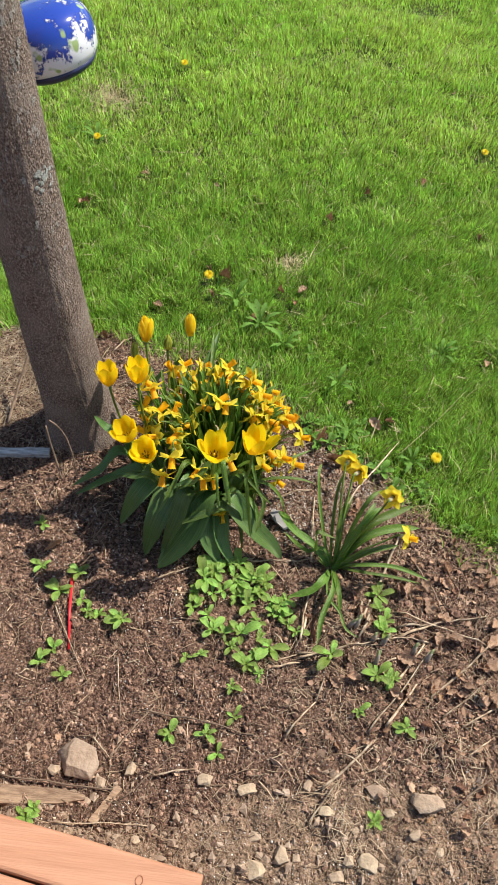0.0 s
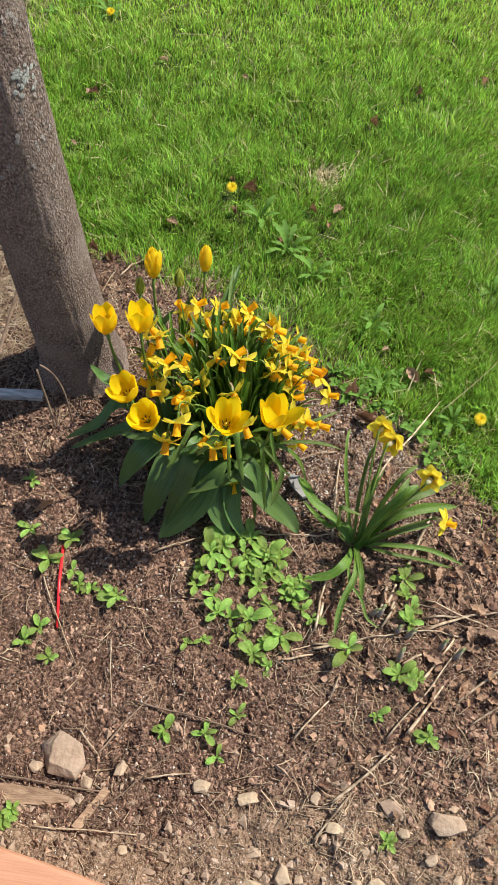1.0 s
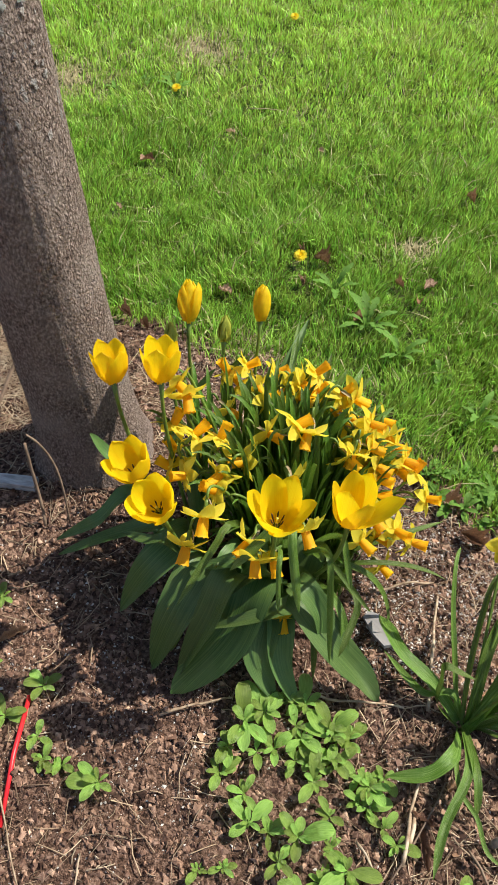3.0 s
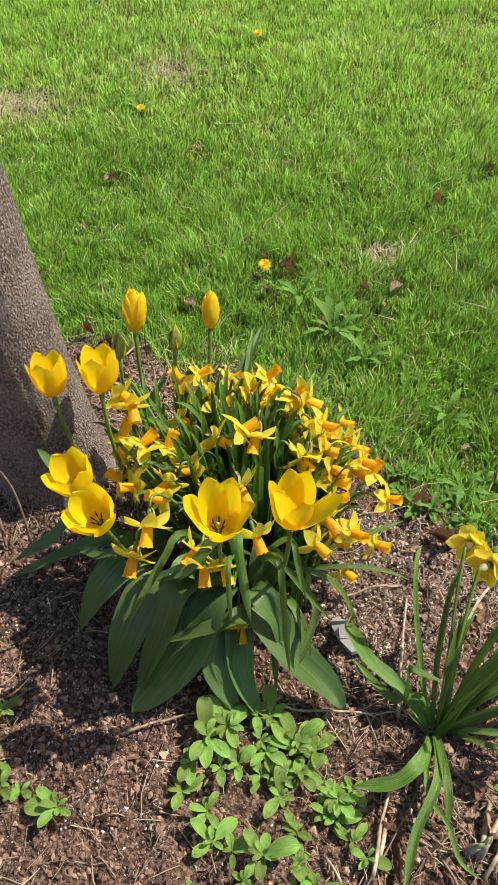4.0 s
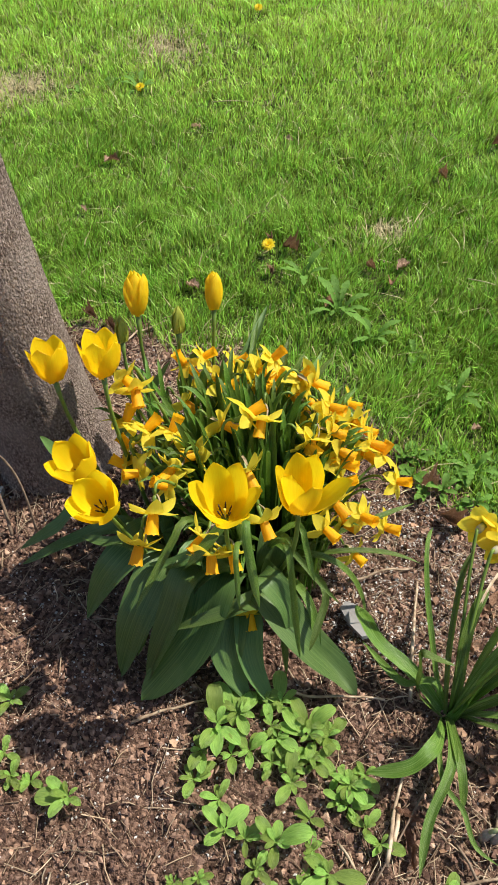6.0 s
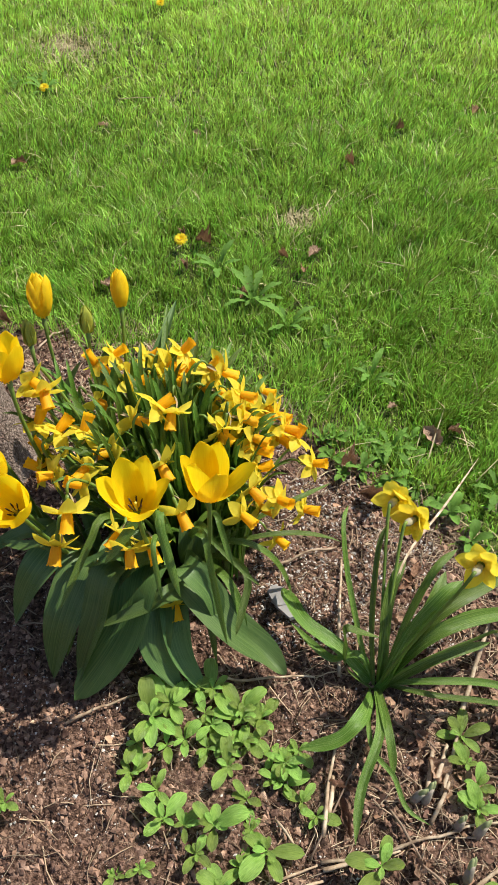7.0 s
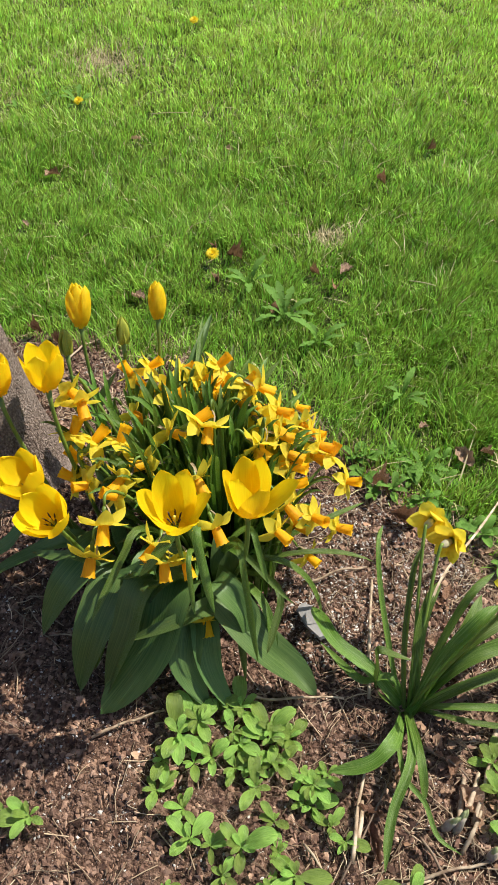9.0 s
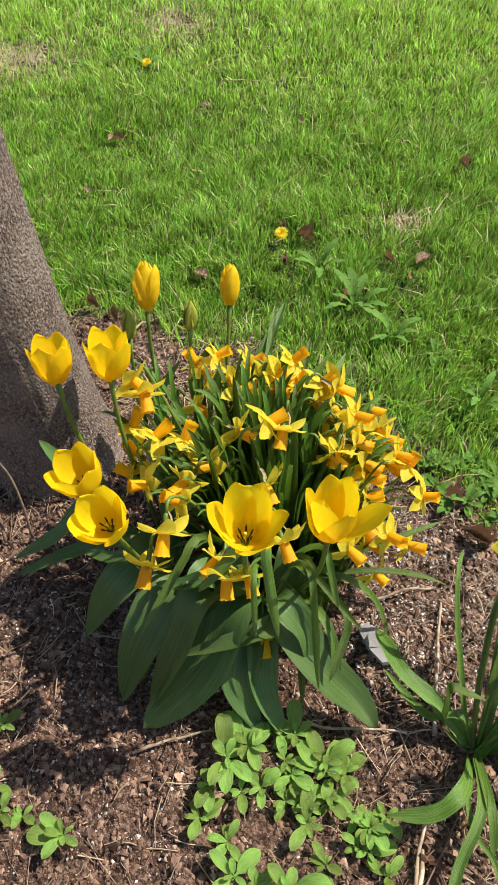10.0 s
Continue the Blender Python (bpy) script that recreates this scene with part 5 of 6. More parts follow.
def build_dandelions():
    rng = random.Random(8)
    leaves = [toothed_leaf(0.09 + 0.015 * i, 0.020 + 0.003 * i, rng) for i in range(3)]
    ray = blade("floret", bezier([(0.002, 0, 0), (0.006, 0, 0.004), (0.011, 0, 0.005), (0.0155, 0, 0.0035)], 4), 0.0032, DANDELION, "strap", 0.2, across=2)
    for x, y, z, s in DANDELIONS:
        root = Vector((x, y, ground_z(x, y)))
        plant = thing("dandelion", root, "bright yellow dandelion flower in the lawn", "dandelion", "dandelions in the lawn")
        part("stem", tube("stem", [Vector((0.004, 0.006, -0.002)), Vector((0.002, 0.003, z * 0.6)), Vector((0, 0, z))], 0.0018, STEM, 6), plant)
        head = new("flower_head")
        head.empty_display_size, head.parent, head.matrix_basis = 0.02, plant, Matrix.Translation((0, 0, z)) @ facing((0, -0.5, 1)) @ Matrix.Scale(s, 4)
        for ring, n, lift, k in ((0, 20, 0.0, 1.0), (1, 17, 0.35, 0.85), (2, 12, 0.75, 0.65), (3, 7, 1.15, 0.5)):
            for i in range(n):
                part("floret", ray, head, m=Matrix.Translation((0, 0, 0.0008 * ring)) @ Matrix.Rotation(2 * math.pi * (i + 0.3 * ring + rng.uniform(-0.2, 0.2)) / n, 4, "Z") @ Matrix.Rotation(-lift, 4, "Y") @ Matrix.Scale(k, 4))
        part("bract", tube("bract", [Vector((0, 0, -0.006)), Vector((0, 0, -0.002)), Vector((0, 0, 0.003))], [0.003, 0.006, 0.006], STEM, 8), head)
    for x, y, n, s in ((0.137, 1.977, 10, 0.8), (0.215, 1.898, 7, 0.75), (0.705, 1.938, 8, 0.65), (0.385, 1.76, 6, 0.7), (0.42, 1.575, 6, 0.75), (-0.60, 2.99, 7, 0.8), (0.60, 1.50, 6, 0.6), (0.05, 2.08, 5, 0.8)):
        root = Vector((x, y, ground_z(x, y)))
        plant = thing("dandelion_rosette", root, "flat rosette of toothed green dandelion leaves in the grass", "weed", "dandelion rosettes")
        for i in range(n):
            part("leaf", leaves[rng.randrange(3)], plant, m=Matrix.Rotation(2 * math.pi * (i + rng.uniform(-0.3, 0.3)) / n, 4, "Z") @ Matrix.Rotation(rng.uniform(-0.7, -0.25), 4, "Y") @ Matrix.Scale(s * rng.uniform(0.8, 1.1), 4))
    for x, y, size, n in ((0.303, 1.872, 0.045, 3), (0.275, 1.818, 0.03, 3), (0.35, 1.605, 0.038, 5), (0.46, 1.566, 0.034, 5), (0.367, 1.514, 0.034, 6), (0.315, 1.535, 0.036, 5), (0.335, 1.50, 0.030, 5), (0.30, 1.575, 0.036, 5), (0.40, 1.49, 0.030, 5), (0.45, 1.50, 0.030, 4), (0.58, 1.62, 0.03, 4), (-0.72, 3.05, 0.05, 6), (-0.80, 2.98, 0.05, 6), (-0.66, 3.12, 0.05, 5)):
        seedling(x, y, size * 0.72, n, rng, "broadleaf_weed", "broad-leaved grey-green weed at the edge of the lawn", LAWN_WEED, "broad-leaved lawn weeds")

    for i in range(26):
        x = rng.uniform(0.24, 0.86)
        y = float(np.interp(x, EDGE_X, EDGE_Y)) + rng.uniform(0.0, 0.16)
        seedling(x, y, rng.uniform(0.018, 0.032), rng.randrange(3, 6), rng, "broadleaf_weed", "low green weed among the grass along the bed", LAWN_WEED, "broad-leaved lawn weeds")


build_dandelions()


# ---------- stones ----------
def hull_rock(rng, count):
    """Unit rock: the hull of scattered points, its edges worn."""
    bm = bmesh.new()
    for i in range(count):
        u = -0.8 + 1.6 * i / (count - 1) + rng.uniform(-0.1, 0.1)
        a = i * 2.4 + rng.uniform(-0.5, 0.5)
        q = math.sqrt(max(0.05, 1 - u * u)) * rng.uniform(0.75, 1.15)
        bm.verts.new((q * math.cos(a), q * math.sin(a), u))
    hull = bmesh.ops.convex_hull(bm, input=bm.verts)
    bmesh.ops.delete(bm, geom=[e for e in hull["geom_interior"] if isinstance(e, bmesh.types.BMVert)], context="VERTS")
    bmesh.ops.dissolve_limit(bm, angle_limit=radians(22), verts=bm.verts, edges=bm.edges)
    bmesh.ops.bevel(bm, geom=bm.edges[:], offset=0.07, segments=2, affect="EDGES", profile=0.6)
    bmesh.ops.triangulate(bm, faces=bm.faces)
    bmesh.ops.subdivide_edges(bm, edges=bm.edges[:], cuts=1, use_grid_fill=True)
    bm.verts.ensure_lookup_table()
    bm.verts.index_update()
    seed = Vector((rng.uniform(0, 50), rng.uniform(0, 50), 0))
    verts = [v.co * (1 + 0.07 * noise.noise(v.co * 2.5 + seed) + 0.035 * noise.noise(v.co * 7 + seed)) for v in bm.verts]
    faces = [[v.index for v in f.verts] for f in bm.faces]
    bm.free()
    return verts, faces


def build_stones():
    rng = random.Random(17)
    for rows in STONES:
        for x, y, a, b in rows:
            a, b = 1.12 * a, 1.12 * b
            big = max(a, b) > 0.03
            v, f = hull_rock(rng, 15 if big else 12)
            h = (a + b) / 2 * (0.50 if big else 0.62)
            turn = rng.uniform(-0.5, 0.5)
            pts = [Matrix.Rotation(turn, 3, "Z") @ Vector((p.x * a, p.y * b, p.z * h)) for p in v]
            ob = new("stone", mesh_of("stone", pts, f, STONE))
            ob.location = (x, y, ground_z(x, y) + h * 0.35)
            tagged(ob, "angular tan rock half sunk in the soil" if big else "small rounded tan stone lying on the soil", "stone", "stones in the bed")
    n = [(-0.030, -0.010), (0.0, -0.015), (0.030, -0.012), (0.036, 0.004), (0.012, 0.011), (-0.02, 0.014), (-0.034, 0.004)]
    verts = [(x, y, 0) for x, y in n] + [(x * 0.95, y * 0.95, 0.006) for x, y in n]
    k = len(n)
    faces = [tuple(range(k, 2 * k)), tuple(range(k))[::-1]] + [(i, (i + 1) % k, k + (i + 1) % k, k + i) for i in range(k)]
    ob = new("slate", mesh_of("slate", verts, faces, SLATE, smooth=False))
    ob.matrix_basis = pose(0.250, 1.243, ground_z(0.250, 1.243) + 0.010, 4, -3, -48)
    tagged(ob, "flat grey slate chip beside the bulbs", "slate")


build_stones()


# ---------- dry stalks, twigs, wood ----------
def build_sticks():
    rng = random.Random(29)
    for rows in STALKS:
        for x0, y0, x1, y1, r, straw in rows:
            pts, n = [], 10
            off = [rng.uniform(-1, 1) for _ in range(3)]
            d = Vector((x1 - x0, y1 - y0, 0))
            s = Vector((-d.y, d.x, 0)).normalized() * d.length
            for i in range(n + 1):
                t = i / n
                p = Vector((x0, y0, 0)) + d * t + s * (0.022 * off[0] * math.sin(math.pi * t) + 0.008 * off[1] * math.sin(3 * math.pi * t))
                p.z = ground_z(p.x, p.y) + r * 1.2 + 0.004 + 0.006 * math.sin(math.pi * t)
                pts.append(p)
            o = pts[0].copy()
            radii = [r * (1 - 0.35 * i / n) * rng.uniform(0.9, 1.1) for i in range(n + 1)]
            ob = new("dry_stalk" if straw else "twig", tube("stick", pts, radii, STRAW if straw else TWIG, 6, origin=o, rough=0.08))
            ob.location = o
            if straw:
                tagged(ob, "pale straw-coloured dry stalk lying on the soil", "dry stalk", "dry stalks on the bed")
            else:
                tagged(ob, "thin brown twig lying on the soil", "twig", "twigs on the bed")

    # pale dead stems caught in the grass
    for a, b, r in (((0.556, 1.492, 0.022), (0.757, 1.752, 0.026), 0.0008), ((0.404, 2.12, 0.014), (0.462, 2.106, 0.014), 0.0014), ((-0.347, 2.90, 0.016), (-0.240, 2.915, 0.016), 0.0016)):
        p = spline([a, (Vector(a) + Vector(b)) / 2 + Vector((0.004, -0.004, 0.004)), b], 8)
        ob = new("dry_stalk", tube("stick", p, [r * (1 - 0.05 * i) for i in range(9)], DRYGRASS, 5, origin=p[0]))
        ob.location = p[0]
        tagged(ob, "thin pale dead grass stem caught in the lawn", "dry stalk", "dead stems in the lawn")

    def plank(name, ends, w, h, material, label, category, z=0.0, sharp=False):
        a, b = (Vector((p[0], p[1], ground_z(*p) + z)) for p in ends)
        d = (b - a).normalized()
        s = d.cross(Vector((0, 0, 1))).normalized()
        verts, faces, n = [], [], 10
        for i in range(n + 1):
            t = i / n
            k = 1 + 0.12 * math.sin(5 * t + 1) - (0.7 * max(0, t - 0.75) / 0.25 if sharp else 0)
            for u, v in ((-1, 0), (-0.95, 1), (0.9, 1), (1, 0)):
                verts.append((b - a) * t + s * u * w / 2 * k + Vector((0, 0, v * h + 0.001 * math.sin(17 * t))))
        for i in range(n):
            for q in range(4):
                c, e = i * 4 + q, i * 4 + (q + 1) % 4
                faces.append((c, e, e + 4, c + 4))
        faces += [(3, 2, 1, 0), (n * 4, n * 4 + 1, n * 4 + 2, n * 4 + 3)]
        ob = new(name, mesh_of(name, verts, faces, material, smooth=False))
        ob.location = a
        return tagged(ob, label, category)

    plank("weathered_board", ((-0.66, 1.352), (-0.372, 1.383)), 0.026, 0.014, PALEWOOD, "weathered pale grey strip of wood by the trunk", "wood strip")
    plank("bark_chip", ((-0.265, 0.535), (-0.085, 0.548)), 0.034, 0.008, CHIP, "long tan bark chip on the soil", "bark chip", 0.004, True)
    plank("bark_chip", ((-0.062, 0.503), (-0.022, 0.575)), 0.016, 0.008, CHIP, "brown strip of bark on the soil", "bark chip", 0.003)
    pin = [Vector((-0.225, 1.02, 0.012)), Vector((-0.208, 0.935, 0.010)), Vector((-0.192, 0.85, 0.008))]
    pin = [Vector((p.x, p.y, ground_z(p.x, p.y) + p.z)) for p in pin]
    ob = new("red_rod", tube("red_rod", pin, [0.0036, 0.0034, 0.0030], RED, 8, origin=pin[0]))
    ob.location = pin[0]
    tagged(ob, "thin red plastic rod lying among the seedlings", "plastic rod")
    for pts, r, label in (
        ([(-0.51, 1.47, 0.008), (-0.50, 1.56, 0.06), (-0.47, 1.62, 0.14)], 0.004, "brown stick leaning behind the trunk"),
        ([(-0.285, 1.322, 0.005), (-0.290, 1.332, 0.075), (-0.298, 1.362, 0.13), (-0.332, 1.334, 0.20)], 0.0020, "curly dry stem at the foot of the trunk"),
        ([(-0.322, 1.305, 0.005), (-0.335, 1.335, 0.04), (-0.352, 1.350, 0.09), (-0.352, 1.352, 0.155)], 0.0028, "dry grey stem at the foot of the trunk"),
    ):
        p = bezier(pts, 12)
        o = p[0].copy()
        ob = new("twig", tube("twig", p, r, TWIG, 6, origin=o, rough=0.15))
        ob.location = o
        tagged(ob, label, "twig", "twigs on the bed")


build_sticks()


# ---------- dead leaves ----------
def dead_leaf_mesh(rng, material, lobes=3, tight=1.0):
    verts, faces, n = [], [], 12
    curl, bend = tight * rng.uniform(0.6, 2.0), rng.uniform(-1.6, 1.4)
    for i in range(n + 1):
        t = i / n
        w = 0.30 * math.sin(math.pi * (0.05 + 0.93 * t)) ** 0.8 * (1 + 0.22 * math.sin(lobes * 2 * math.pi * t + rng.uniform(-0.3, 0.3)))
        for v in (-1, -0.5, 0, 0.5, 1):
            z = curl * w * v * v * rng.uniform(0.75, 1.25) + bend * 0.3 * (t - 0.5) ** 2 + rng.uniform(-0.10, 0.10)
            verts.append((t - 0.5 + rng.uniform(-0.02, 0.02), v * w * rng.uniform(0.85, 1.1), z + 0.03))
    for i in range(n):
        for k in range(4):
            a = i * 5 + k
            faces.append((a, a + 1, a + 6, a + 5))
    return mesh_of("dead_leaf", verts, faces, material)


def build_dead_leaves():
    rng = random.Random(41)
    brown = [dead_leaf_mesh(rng, DEADLEAF, 2 + i % 3) for i in range(6)]
    dark = [dead_leaf_mesh(rng, DARKLEAF, 2 + i % 3, 1.7) for i in range(4)]
    pale = [dead_leaf_mesh(rng, PALELEAF, 2 + i % 3) for i in range(3)]

    def drop(x, y, size, lift, me, label, group, narrow=1.0):
        ob = new("dead_leaf", me)
        ob.matrix_basis = Matrix.Translation((x, y, ground_z(x, y) + lift)) @ pose(0, 0, 0, rng.uniform(-25, 25), rng.uniform(-25, 25), rng.uniform(0, 360)) @ Matrix.Diagonal((size, size * narrow, size, 1))
        tagged(ob, label, "dead leaf", group)

    for rows in LAWN_LEAVES:
        for x, y, s in rows:
            on_lawn = float(past_edge(np.array([x]), np.array([y]))[0]) > 0
            drop(x, y, s * 0.9, 0.018 if on_lawn else 0.008, dark[rng.randrange(4)] if rng.random() < 0.55 else pale[rng.randrange(3)], "curled brown dead leaf caught in the lawn grass" if on_lawn else "curled brown dead leaf on the soil", "dead leaves")
    for i in range(150):
        while True:
            x, y = rng.uniform(0.36, 0.95), rng.uniform(0.56, 1.32)
            if past_edge(np.array([x]), np.array([y]))[0] < -0.01 and rng.random() < 0.35 + 0.9 * (x - 0.36):
                break
        light = rng.random() < 0.38
        drop(x, y, rng.uniform(0.012, 0.030), 0.005 + rng.uniform(0, 0.006), pale[rng.randrange(3)] if light else brown[rng.randrange(6)], "pale pinkish dead leaf in the bed's litter" if light else "crumpled brown dead leaf in the bed's litter", "dead leaves in the bed")
    for i in range(30):
        while True:
            x, y = rng.uniform(0.44, 0.82), rng.uniform(0.80, 1.24)
            if past_edge(np.array([x]), np.array([y]))[0] < -0.03:
                break
        drop(x, y, rng.uniform(0.028, 0.048), 0.009, pale[rng.randrange(3)], "large pinkish tan dead leaf lying on the litter", "dead leaves in the bed")
    for x, y, s in ((0.345, 0.955, 0.055), (0.34, 0.985, 0.035), (-0.24, 1.279, 0.045), (-0.29, 1.10, 0.05)):
        drop(x, y, s, 0.008, brown[1], "reddish brown curled dead leaf on the soil", "dead leaves in the bed", 0.4)


build_dead_leaves()


# ---------- crumbs, grit and fine litter ----------
def scatter_lumps(name, material, count, region, sizes, seed, label, category, weight=None, flat=0.75, power=3.0, smooth=False):
    """Many small angular clods, each a knocked-about octahedron."""
    r = np.random.RandomState(seed)
    x, y = r.uniform(region[0], region[1], count), r.uniform(region[2], region[3], count)
    keep = past_edge(x, y) < 0.03
    if weight is not None:
        keep &= r.uniform(0, 1, count) < weight(x, y)
    x, y = x[keep], y[keep]
    n = len(x)
    s = sizes[0] + (sizes[1] - sizes[0]) * r.uniform(0, 1, n) ** power
    unit = np.array([(1, 0, 0), (0, 1, 0), (-1, 0, 0), (0, -1, 0), (0, 0, 1), (0, 0, -1)], float)
    P = unit[None] * r.uniform(0.6, 1.25, (n, 6, 1)) + r.uniform(-0.35, 0.35, (n, 6, 3))
    P *= r.uniform(0.7, 1.2, (n, 1, 3)) * np.array([1, 1, flat])
    a = r.uniform(0, 2 * np.pi, n)[:, None]
    X, Y = np.cos(a) * P[..., 0] - np.sin(a) * P[..., 1], np.sin(a) * P[..., 0] + np.cos(a) * P[..., 1]
    V = np.stack([x[:, None] + X * s[:, None], y[:, None] + Y * s[:, None], (height(x, y) + 0.3 * s)[:, None] + P[..., 2] * s[:, None]], -1).reshape(-1, 3)
    tri = np.array([(0, 1, 4), (1, 2, 4), (2, 3, 4), (3, 0, 4), (1, 0, 5), (2, 1, 5), (3, 2, 5), (0, 3, 5)])
    F = (np.arange(n)[:, None, None] * 6 + tri[None]).reshape(-1, 3)
    me = bpy.data.meshes.new(name)
    me.vertices.add(len(V))
    me.vertices.foreach_set("co", V.astype(np.float32).ravel())
    me.loops.add(F.size)
    me.loops.foreach_set("vertex_index", F.astype(np.int32).ravel())
    me.polygons.add(len(F))
    me.polygons.foreach_set("loop_start", (np.arange(len(F)) * 3).astype(np.int32))
    me.polygons.foreach_set("use_smooth", np.full(len(F), smooth))
    me.materials.append(material)
    me.update(calc_edges=True)
    return tagged(new(name, me), label, category, kind="stuff")


def scatter_bits(name, material, count, region, seed, label, weight, longest=0.026, limit=0.05):
    """Thin three-sided straws and fibres lying on the soil."""
    r = np.random.RandomState(seed)
    x, y = r.uniform(region[0], region[1], count), r.uniform(region[2], region[3], count)
    keep = (past_edge(x, y) < limit) & (r.uniform(0, 1, count) < weight(x, y))
    x, y = x[keep], y[keep]
    n = len(x)
    L = 0.003 + longest * r.uniform(0, 1, n) ** 3
    w = r.uniform(0.0003, 0.0011, n)
    a = r.uniform(0, 2 * np.pi, n)
    rows = []
    for t in (-1, 0, 1):
        bend = (1 - t * t) * L * r.uniform(-0.18, 0.18, n)
        cx, cy = x + np.cos(a) * L * t - np.sin(a) * bend, y + np.sin(a) * L * t + np.cos(a) * bend
        cz = height(cx, cy) + 0.0025 + r.uniform(0, 0.005, n)
        for k in range(3):
            b = 2 * np.pi * k / 3
            rows.append(np.stack([cx - np.sin(a) * w * np.cos(b), cy + np.cos(a) * w * np.cos(b), cz + w * np.sin(b)], 1))
    V = np.stack(rows, 1).reshape(-1, 3)
    base = np.arange(n)[:, None] * 9
    F = np.concatenate([base + np.array([[s * 3 + k, s * 3 + (k + 1) % 3, s * 3 + 3 + (k + 1) % 3, s * 3 + 3 + k]]) for s in range(2) for k in range(3)])
    return tagged(new(name, mesh_of(name, V.tolist(), F.tolist(), material)), label, "plant litter", kind="stuff")


def scatter_flakes(name, material, count, region, seed, label, weight):
    """Small bent flakes of broken dead leaf."""
    r = np.random.RandomState(seed)
    x, y = r.uniform(region[0], region[1], count), r.uniform(region[2], region[3], count)
    keep = (past_edge(x, y) < 0.03) & (r.uniform(0, 1, count) < weight(x, y))
    x, y = x[keep], y[keep]
    n = len(x)
    s = 0.0025 + 0.009 * r.uniform(0, 1, n) ** 2.5
    z = height(x, y) + 0.002 + 0.3 * s * r.uniform(0, 1, n)
    a, tx, ty = r.uniform(0, 2 * np.pi, n), r.uniform(-0.7, 0.7, n), r.uniform(-0.7, 0.7, n)
    rows = [np.stack([x, y, z + 0.25 * s * r.uniform(-1, 1, n)], 1)]
    for k in range(6):
        q, rad = a + k * np.pi / 3 + r.uniform(-0.3, 0.3, n), s * r.uniform(0.35, 1.0, n)
        px, py = np.cos(q) * rad, np.sin(q) * rad
        rows.append(np.stack([x + px, y + py, z + tx * px + ty * py + 0.25 * rad * r.uniform(-1, 1, n)], 1))
    V = np.stack(rows, 1).reshape(-1, 3)
    fan = np.array([(0, k + 1, (k + 1) % 6 + 1) for k in range(6)])
    F = (np.arange(n)[:, None, None] * 7 + fan[None]).reshape(-1, 3)
    return tagged(new(name, mesh_of(name, V.tolist(), F.tolist(), material, smooth=False)), label, "leaf litter", kind="stuff")


BED = (-0.75, 0.98, 0.36, 1.88)
in_view = lambda x, y: np.where((x > -0.45) & (x < 0.9), 1.0, 0.4)
scatter_lumps("soil_crumbs", CRUMB, 128000, BED, (0.0009, 0.0066), 51, "loose brown crumbs and clods of garden soil", "soil", lambda x, y: in_view(x, y) * (1 - 0.85 * sandy(x, y)), power=4)
scatter_lumps("sandy_crumbs", SAND, 34000, (-0.4, 0.95, 0.36, 0.80), (0.0008, 0.0042), 55, "loose sandy tan crumbs of subsoil by the timber edge", "soil", lambda x, y: np.clip(sandy(x, y), 0.03, 0.9))
scatter_lumps("pale_grit", PERLITE, 15000, BED, (0.0008, 0.0026), 52, "tiny pale grit scattered over the soil", "grit", in_view)
scatter_lumps("gravel", STONE, 1700, (-0.3, 0.9, 0.38, 0.74), (0.0022, 0.0115), 53, "small tan gravel in the soil along the timber edge", "gravel", lambda x, y: 0.15 + 0.85 * np.clip((0.62 - y) / 0.15, 0, 1))
litter = lambda x, y: np.clip(0.30 + 0.9 * np.clip((x - 0.15) / 0.4, 0, 1) + 0.8 * np.exp(-((x + 0.5) ** 2 + (y - 1.55) ** 2) / 0.05) + 0.5 * np.clip((y - 1.45) / 0.2, 0, 1), 0, 1)
scatter_lumps("pale_grit", PERLITE, 5000, (0.20, 0.50, 1.18, 1.50), (0.0008, 0.0032), 58, "pale grey grit in the soil beside the bulbs", "grit")
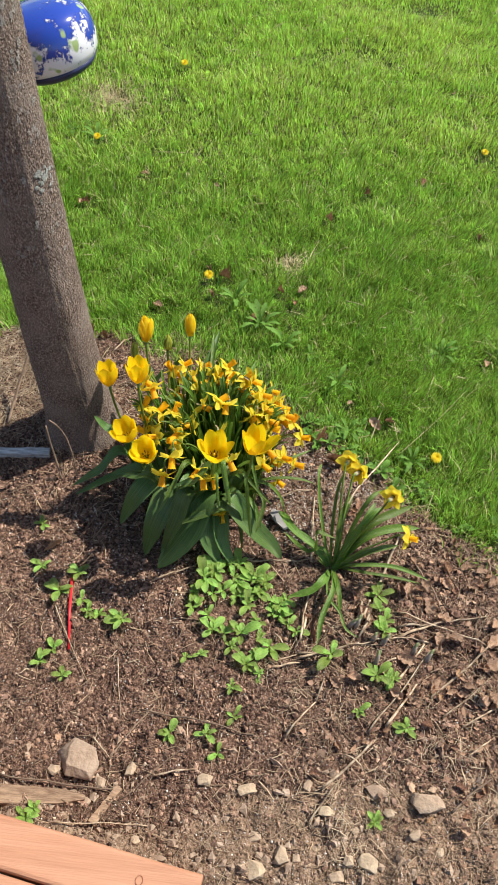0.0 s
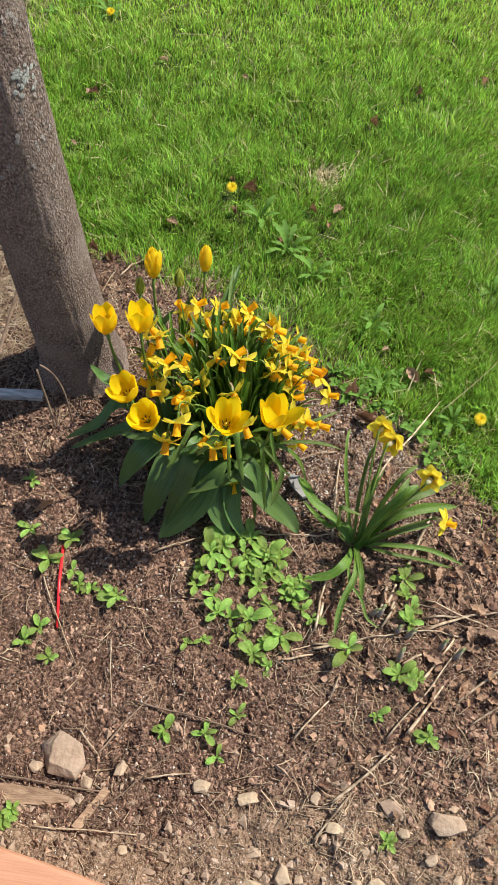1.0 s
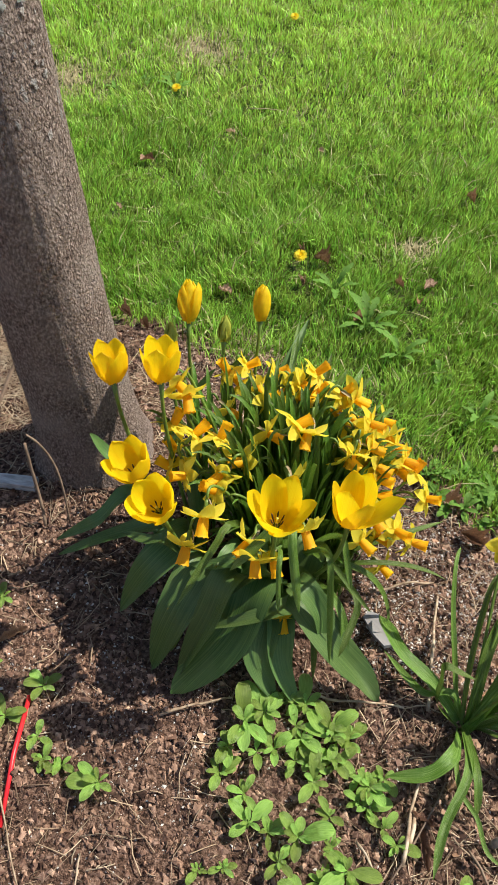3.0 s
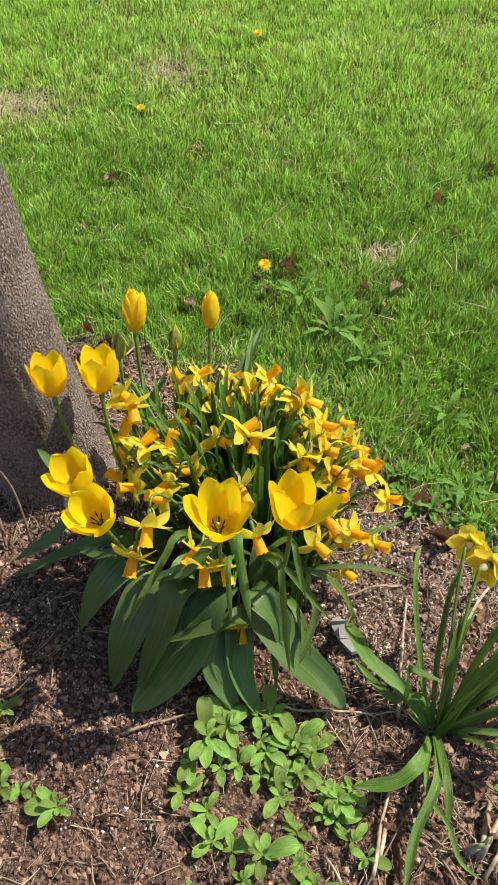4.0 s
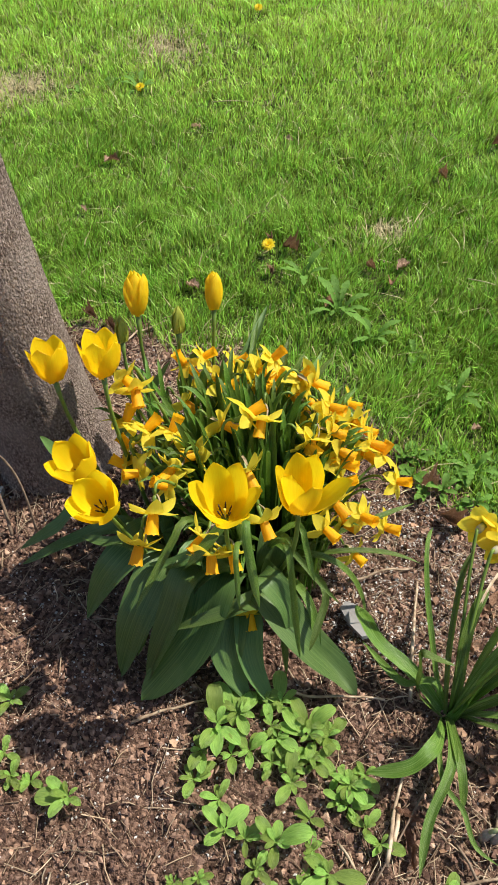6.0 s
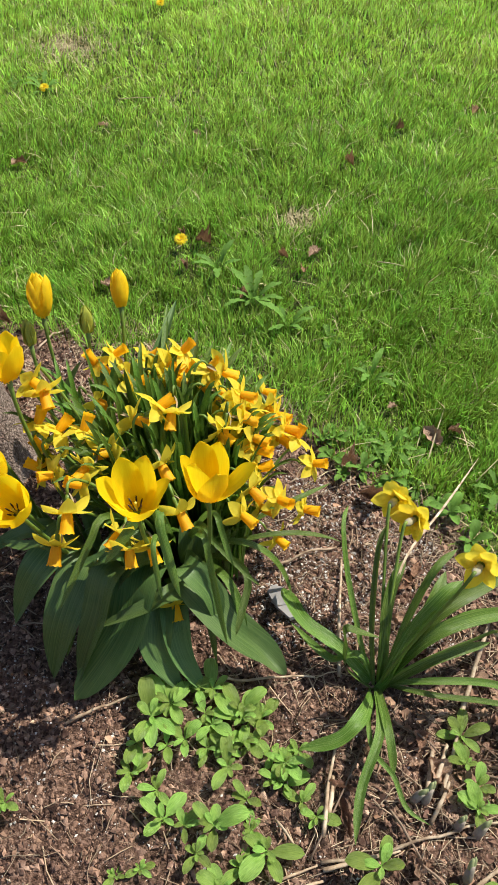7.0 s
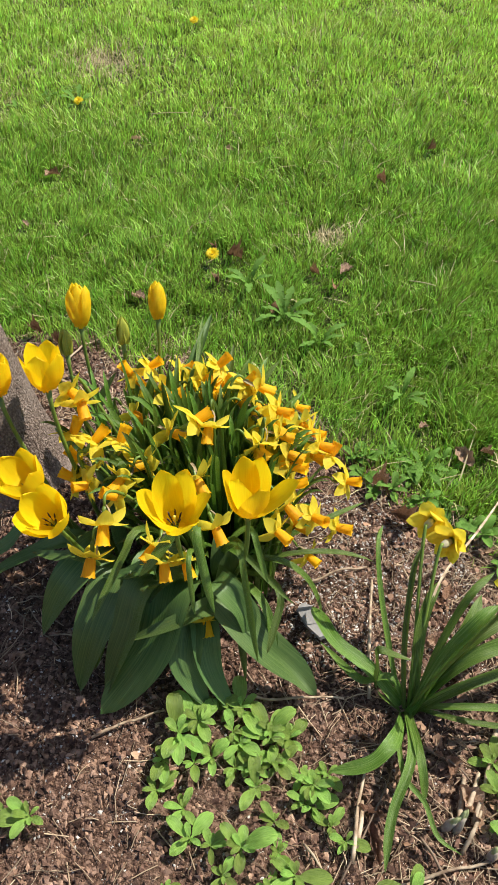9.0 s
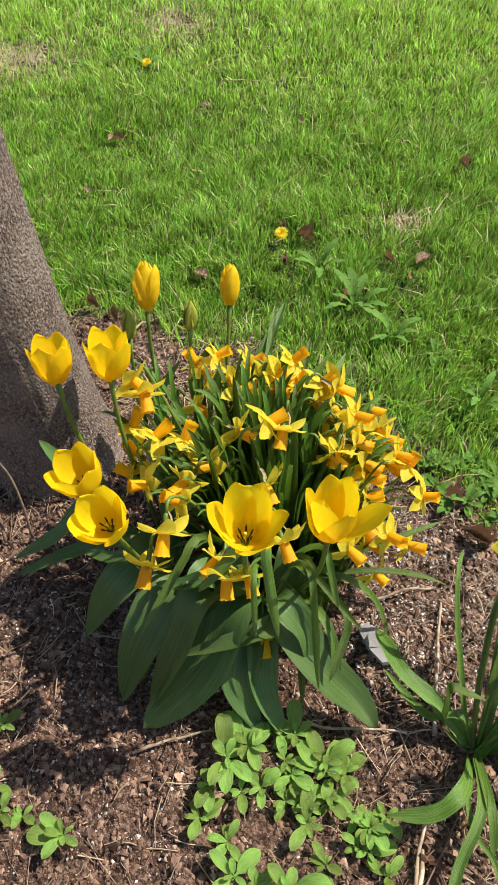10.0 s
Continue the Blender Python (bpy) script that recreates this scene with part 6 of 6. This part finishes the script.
scatter_lumps("pale_grit", PERLITE, 900, (-0.32, 0.10, 0.90, 1.25), (0.0008, 0.0030), 60, "white grit on the soil in front of the bulbs", "grit")
scatter_bits("plant_litter", BITS, 24000, BED, 54, "fine straw, fibres and twig bits strewn over the soil", litter)
scatter_bits("straw_heap", STRAW, 5200, (-0.85, -0.36, 1.42, 1.90), 56, "loose heap of pale dry straw behind the trunk", lambda x, y: np.clip(1.3 - np.hypot(x + 0.60, (y - 1.68)) / 0.22, 0, 1), 0.05)
scatter_flakes("leaf_flakes", FLAKE, 17000, BED, 57, "broken flakes of reddish brown dead leaves on the soil", lambda x, y: np.clip(0.06 + 1.1 * np.clip((x - 0.28) / 0.35, 0, 1) - 0.8 * sandy(x, y) + 0.5 * np.exp(-((x - 0.4) ** 2 + (y - 1.5) ** 2) / 0.01), 0, 1))
scatter_bits("straw_patch", STRAW, 700, (0.19, 0.34, 1.62, 1.77), 59, "small patch of dry straw at the edge of the lawn", lambda x, y: np.clip(1.4 - np.hypot(x - 0.262, (y - 1.69)) / 0.045, 0, 1), 0.02, 0.3)
scatter_bits("straw_patch", STRAW, 2600, (-0.30, 0.16, 1.60, 1.90), 71, "dry straw and dead grass between the flowers and the lawn", lambda x, y: np.clip(0.35 + 0.9 * lattice(66, x, y, 0.07), 0, 0.9), 0.024, 0.10)
scatter_lumps("pale_grit", PERLITE, 2600, (-0.25, 0.16, 1.58, 1.86), (0.0009, 0.0034), 72, "pale grit in the soil behind the flowers", "grit", lambda x, y: np.clip(0.4 + 0.8 * lattice(67, x, y, 0.08), 0, 1))
scatter_flakes("leaf_flakes", FLAKE, 900, (-0.40, 0.12, 1.66, 1.92), 73, "broken brown leaf flakes behind the flowers", lambda x, y: np.clip(0.3 + 0.9 * lattice(68, x, y, 0.09), 0, 1))
scatter_bits("straw_fringe", STRAW, 5000, (0.42, 0.95, 1.0, 1.50), 62, "thin dry straw tangled along the edge of the lawn", lambda x, y: 0.8 * np.exp(-((past_edge(x, y) + 0.01) / 0.035) ** 2) * np.clip(0.6 + lattice(64, x, y, 0.09), 0, 1), 0.022, 0.12)
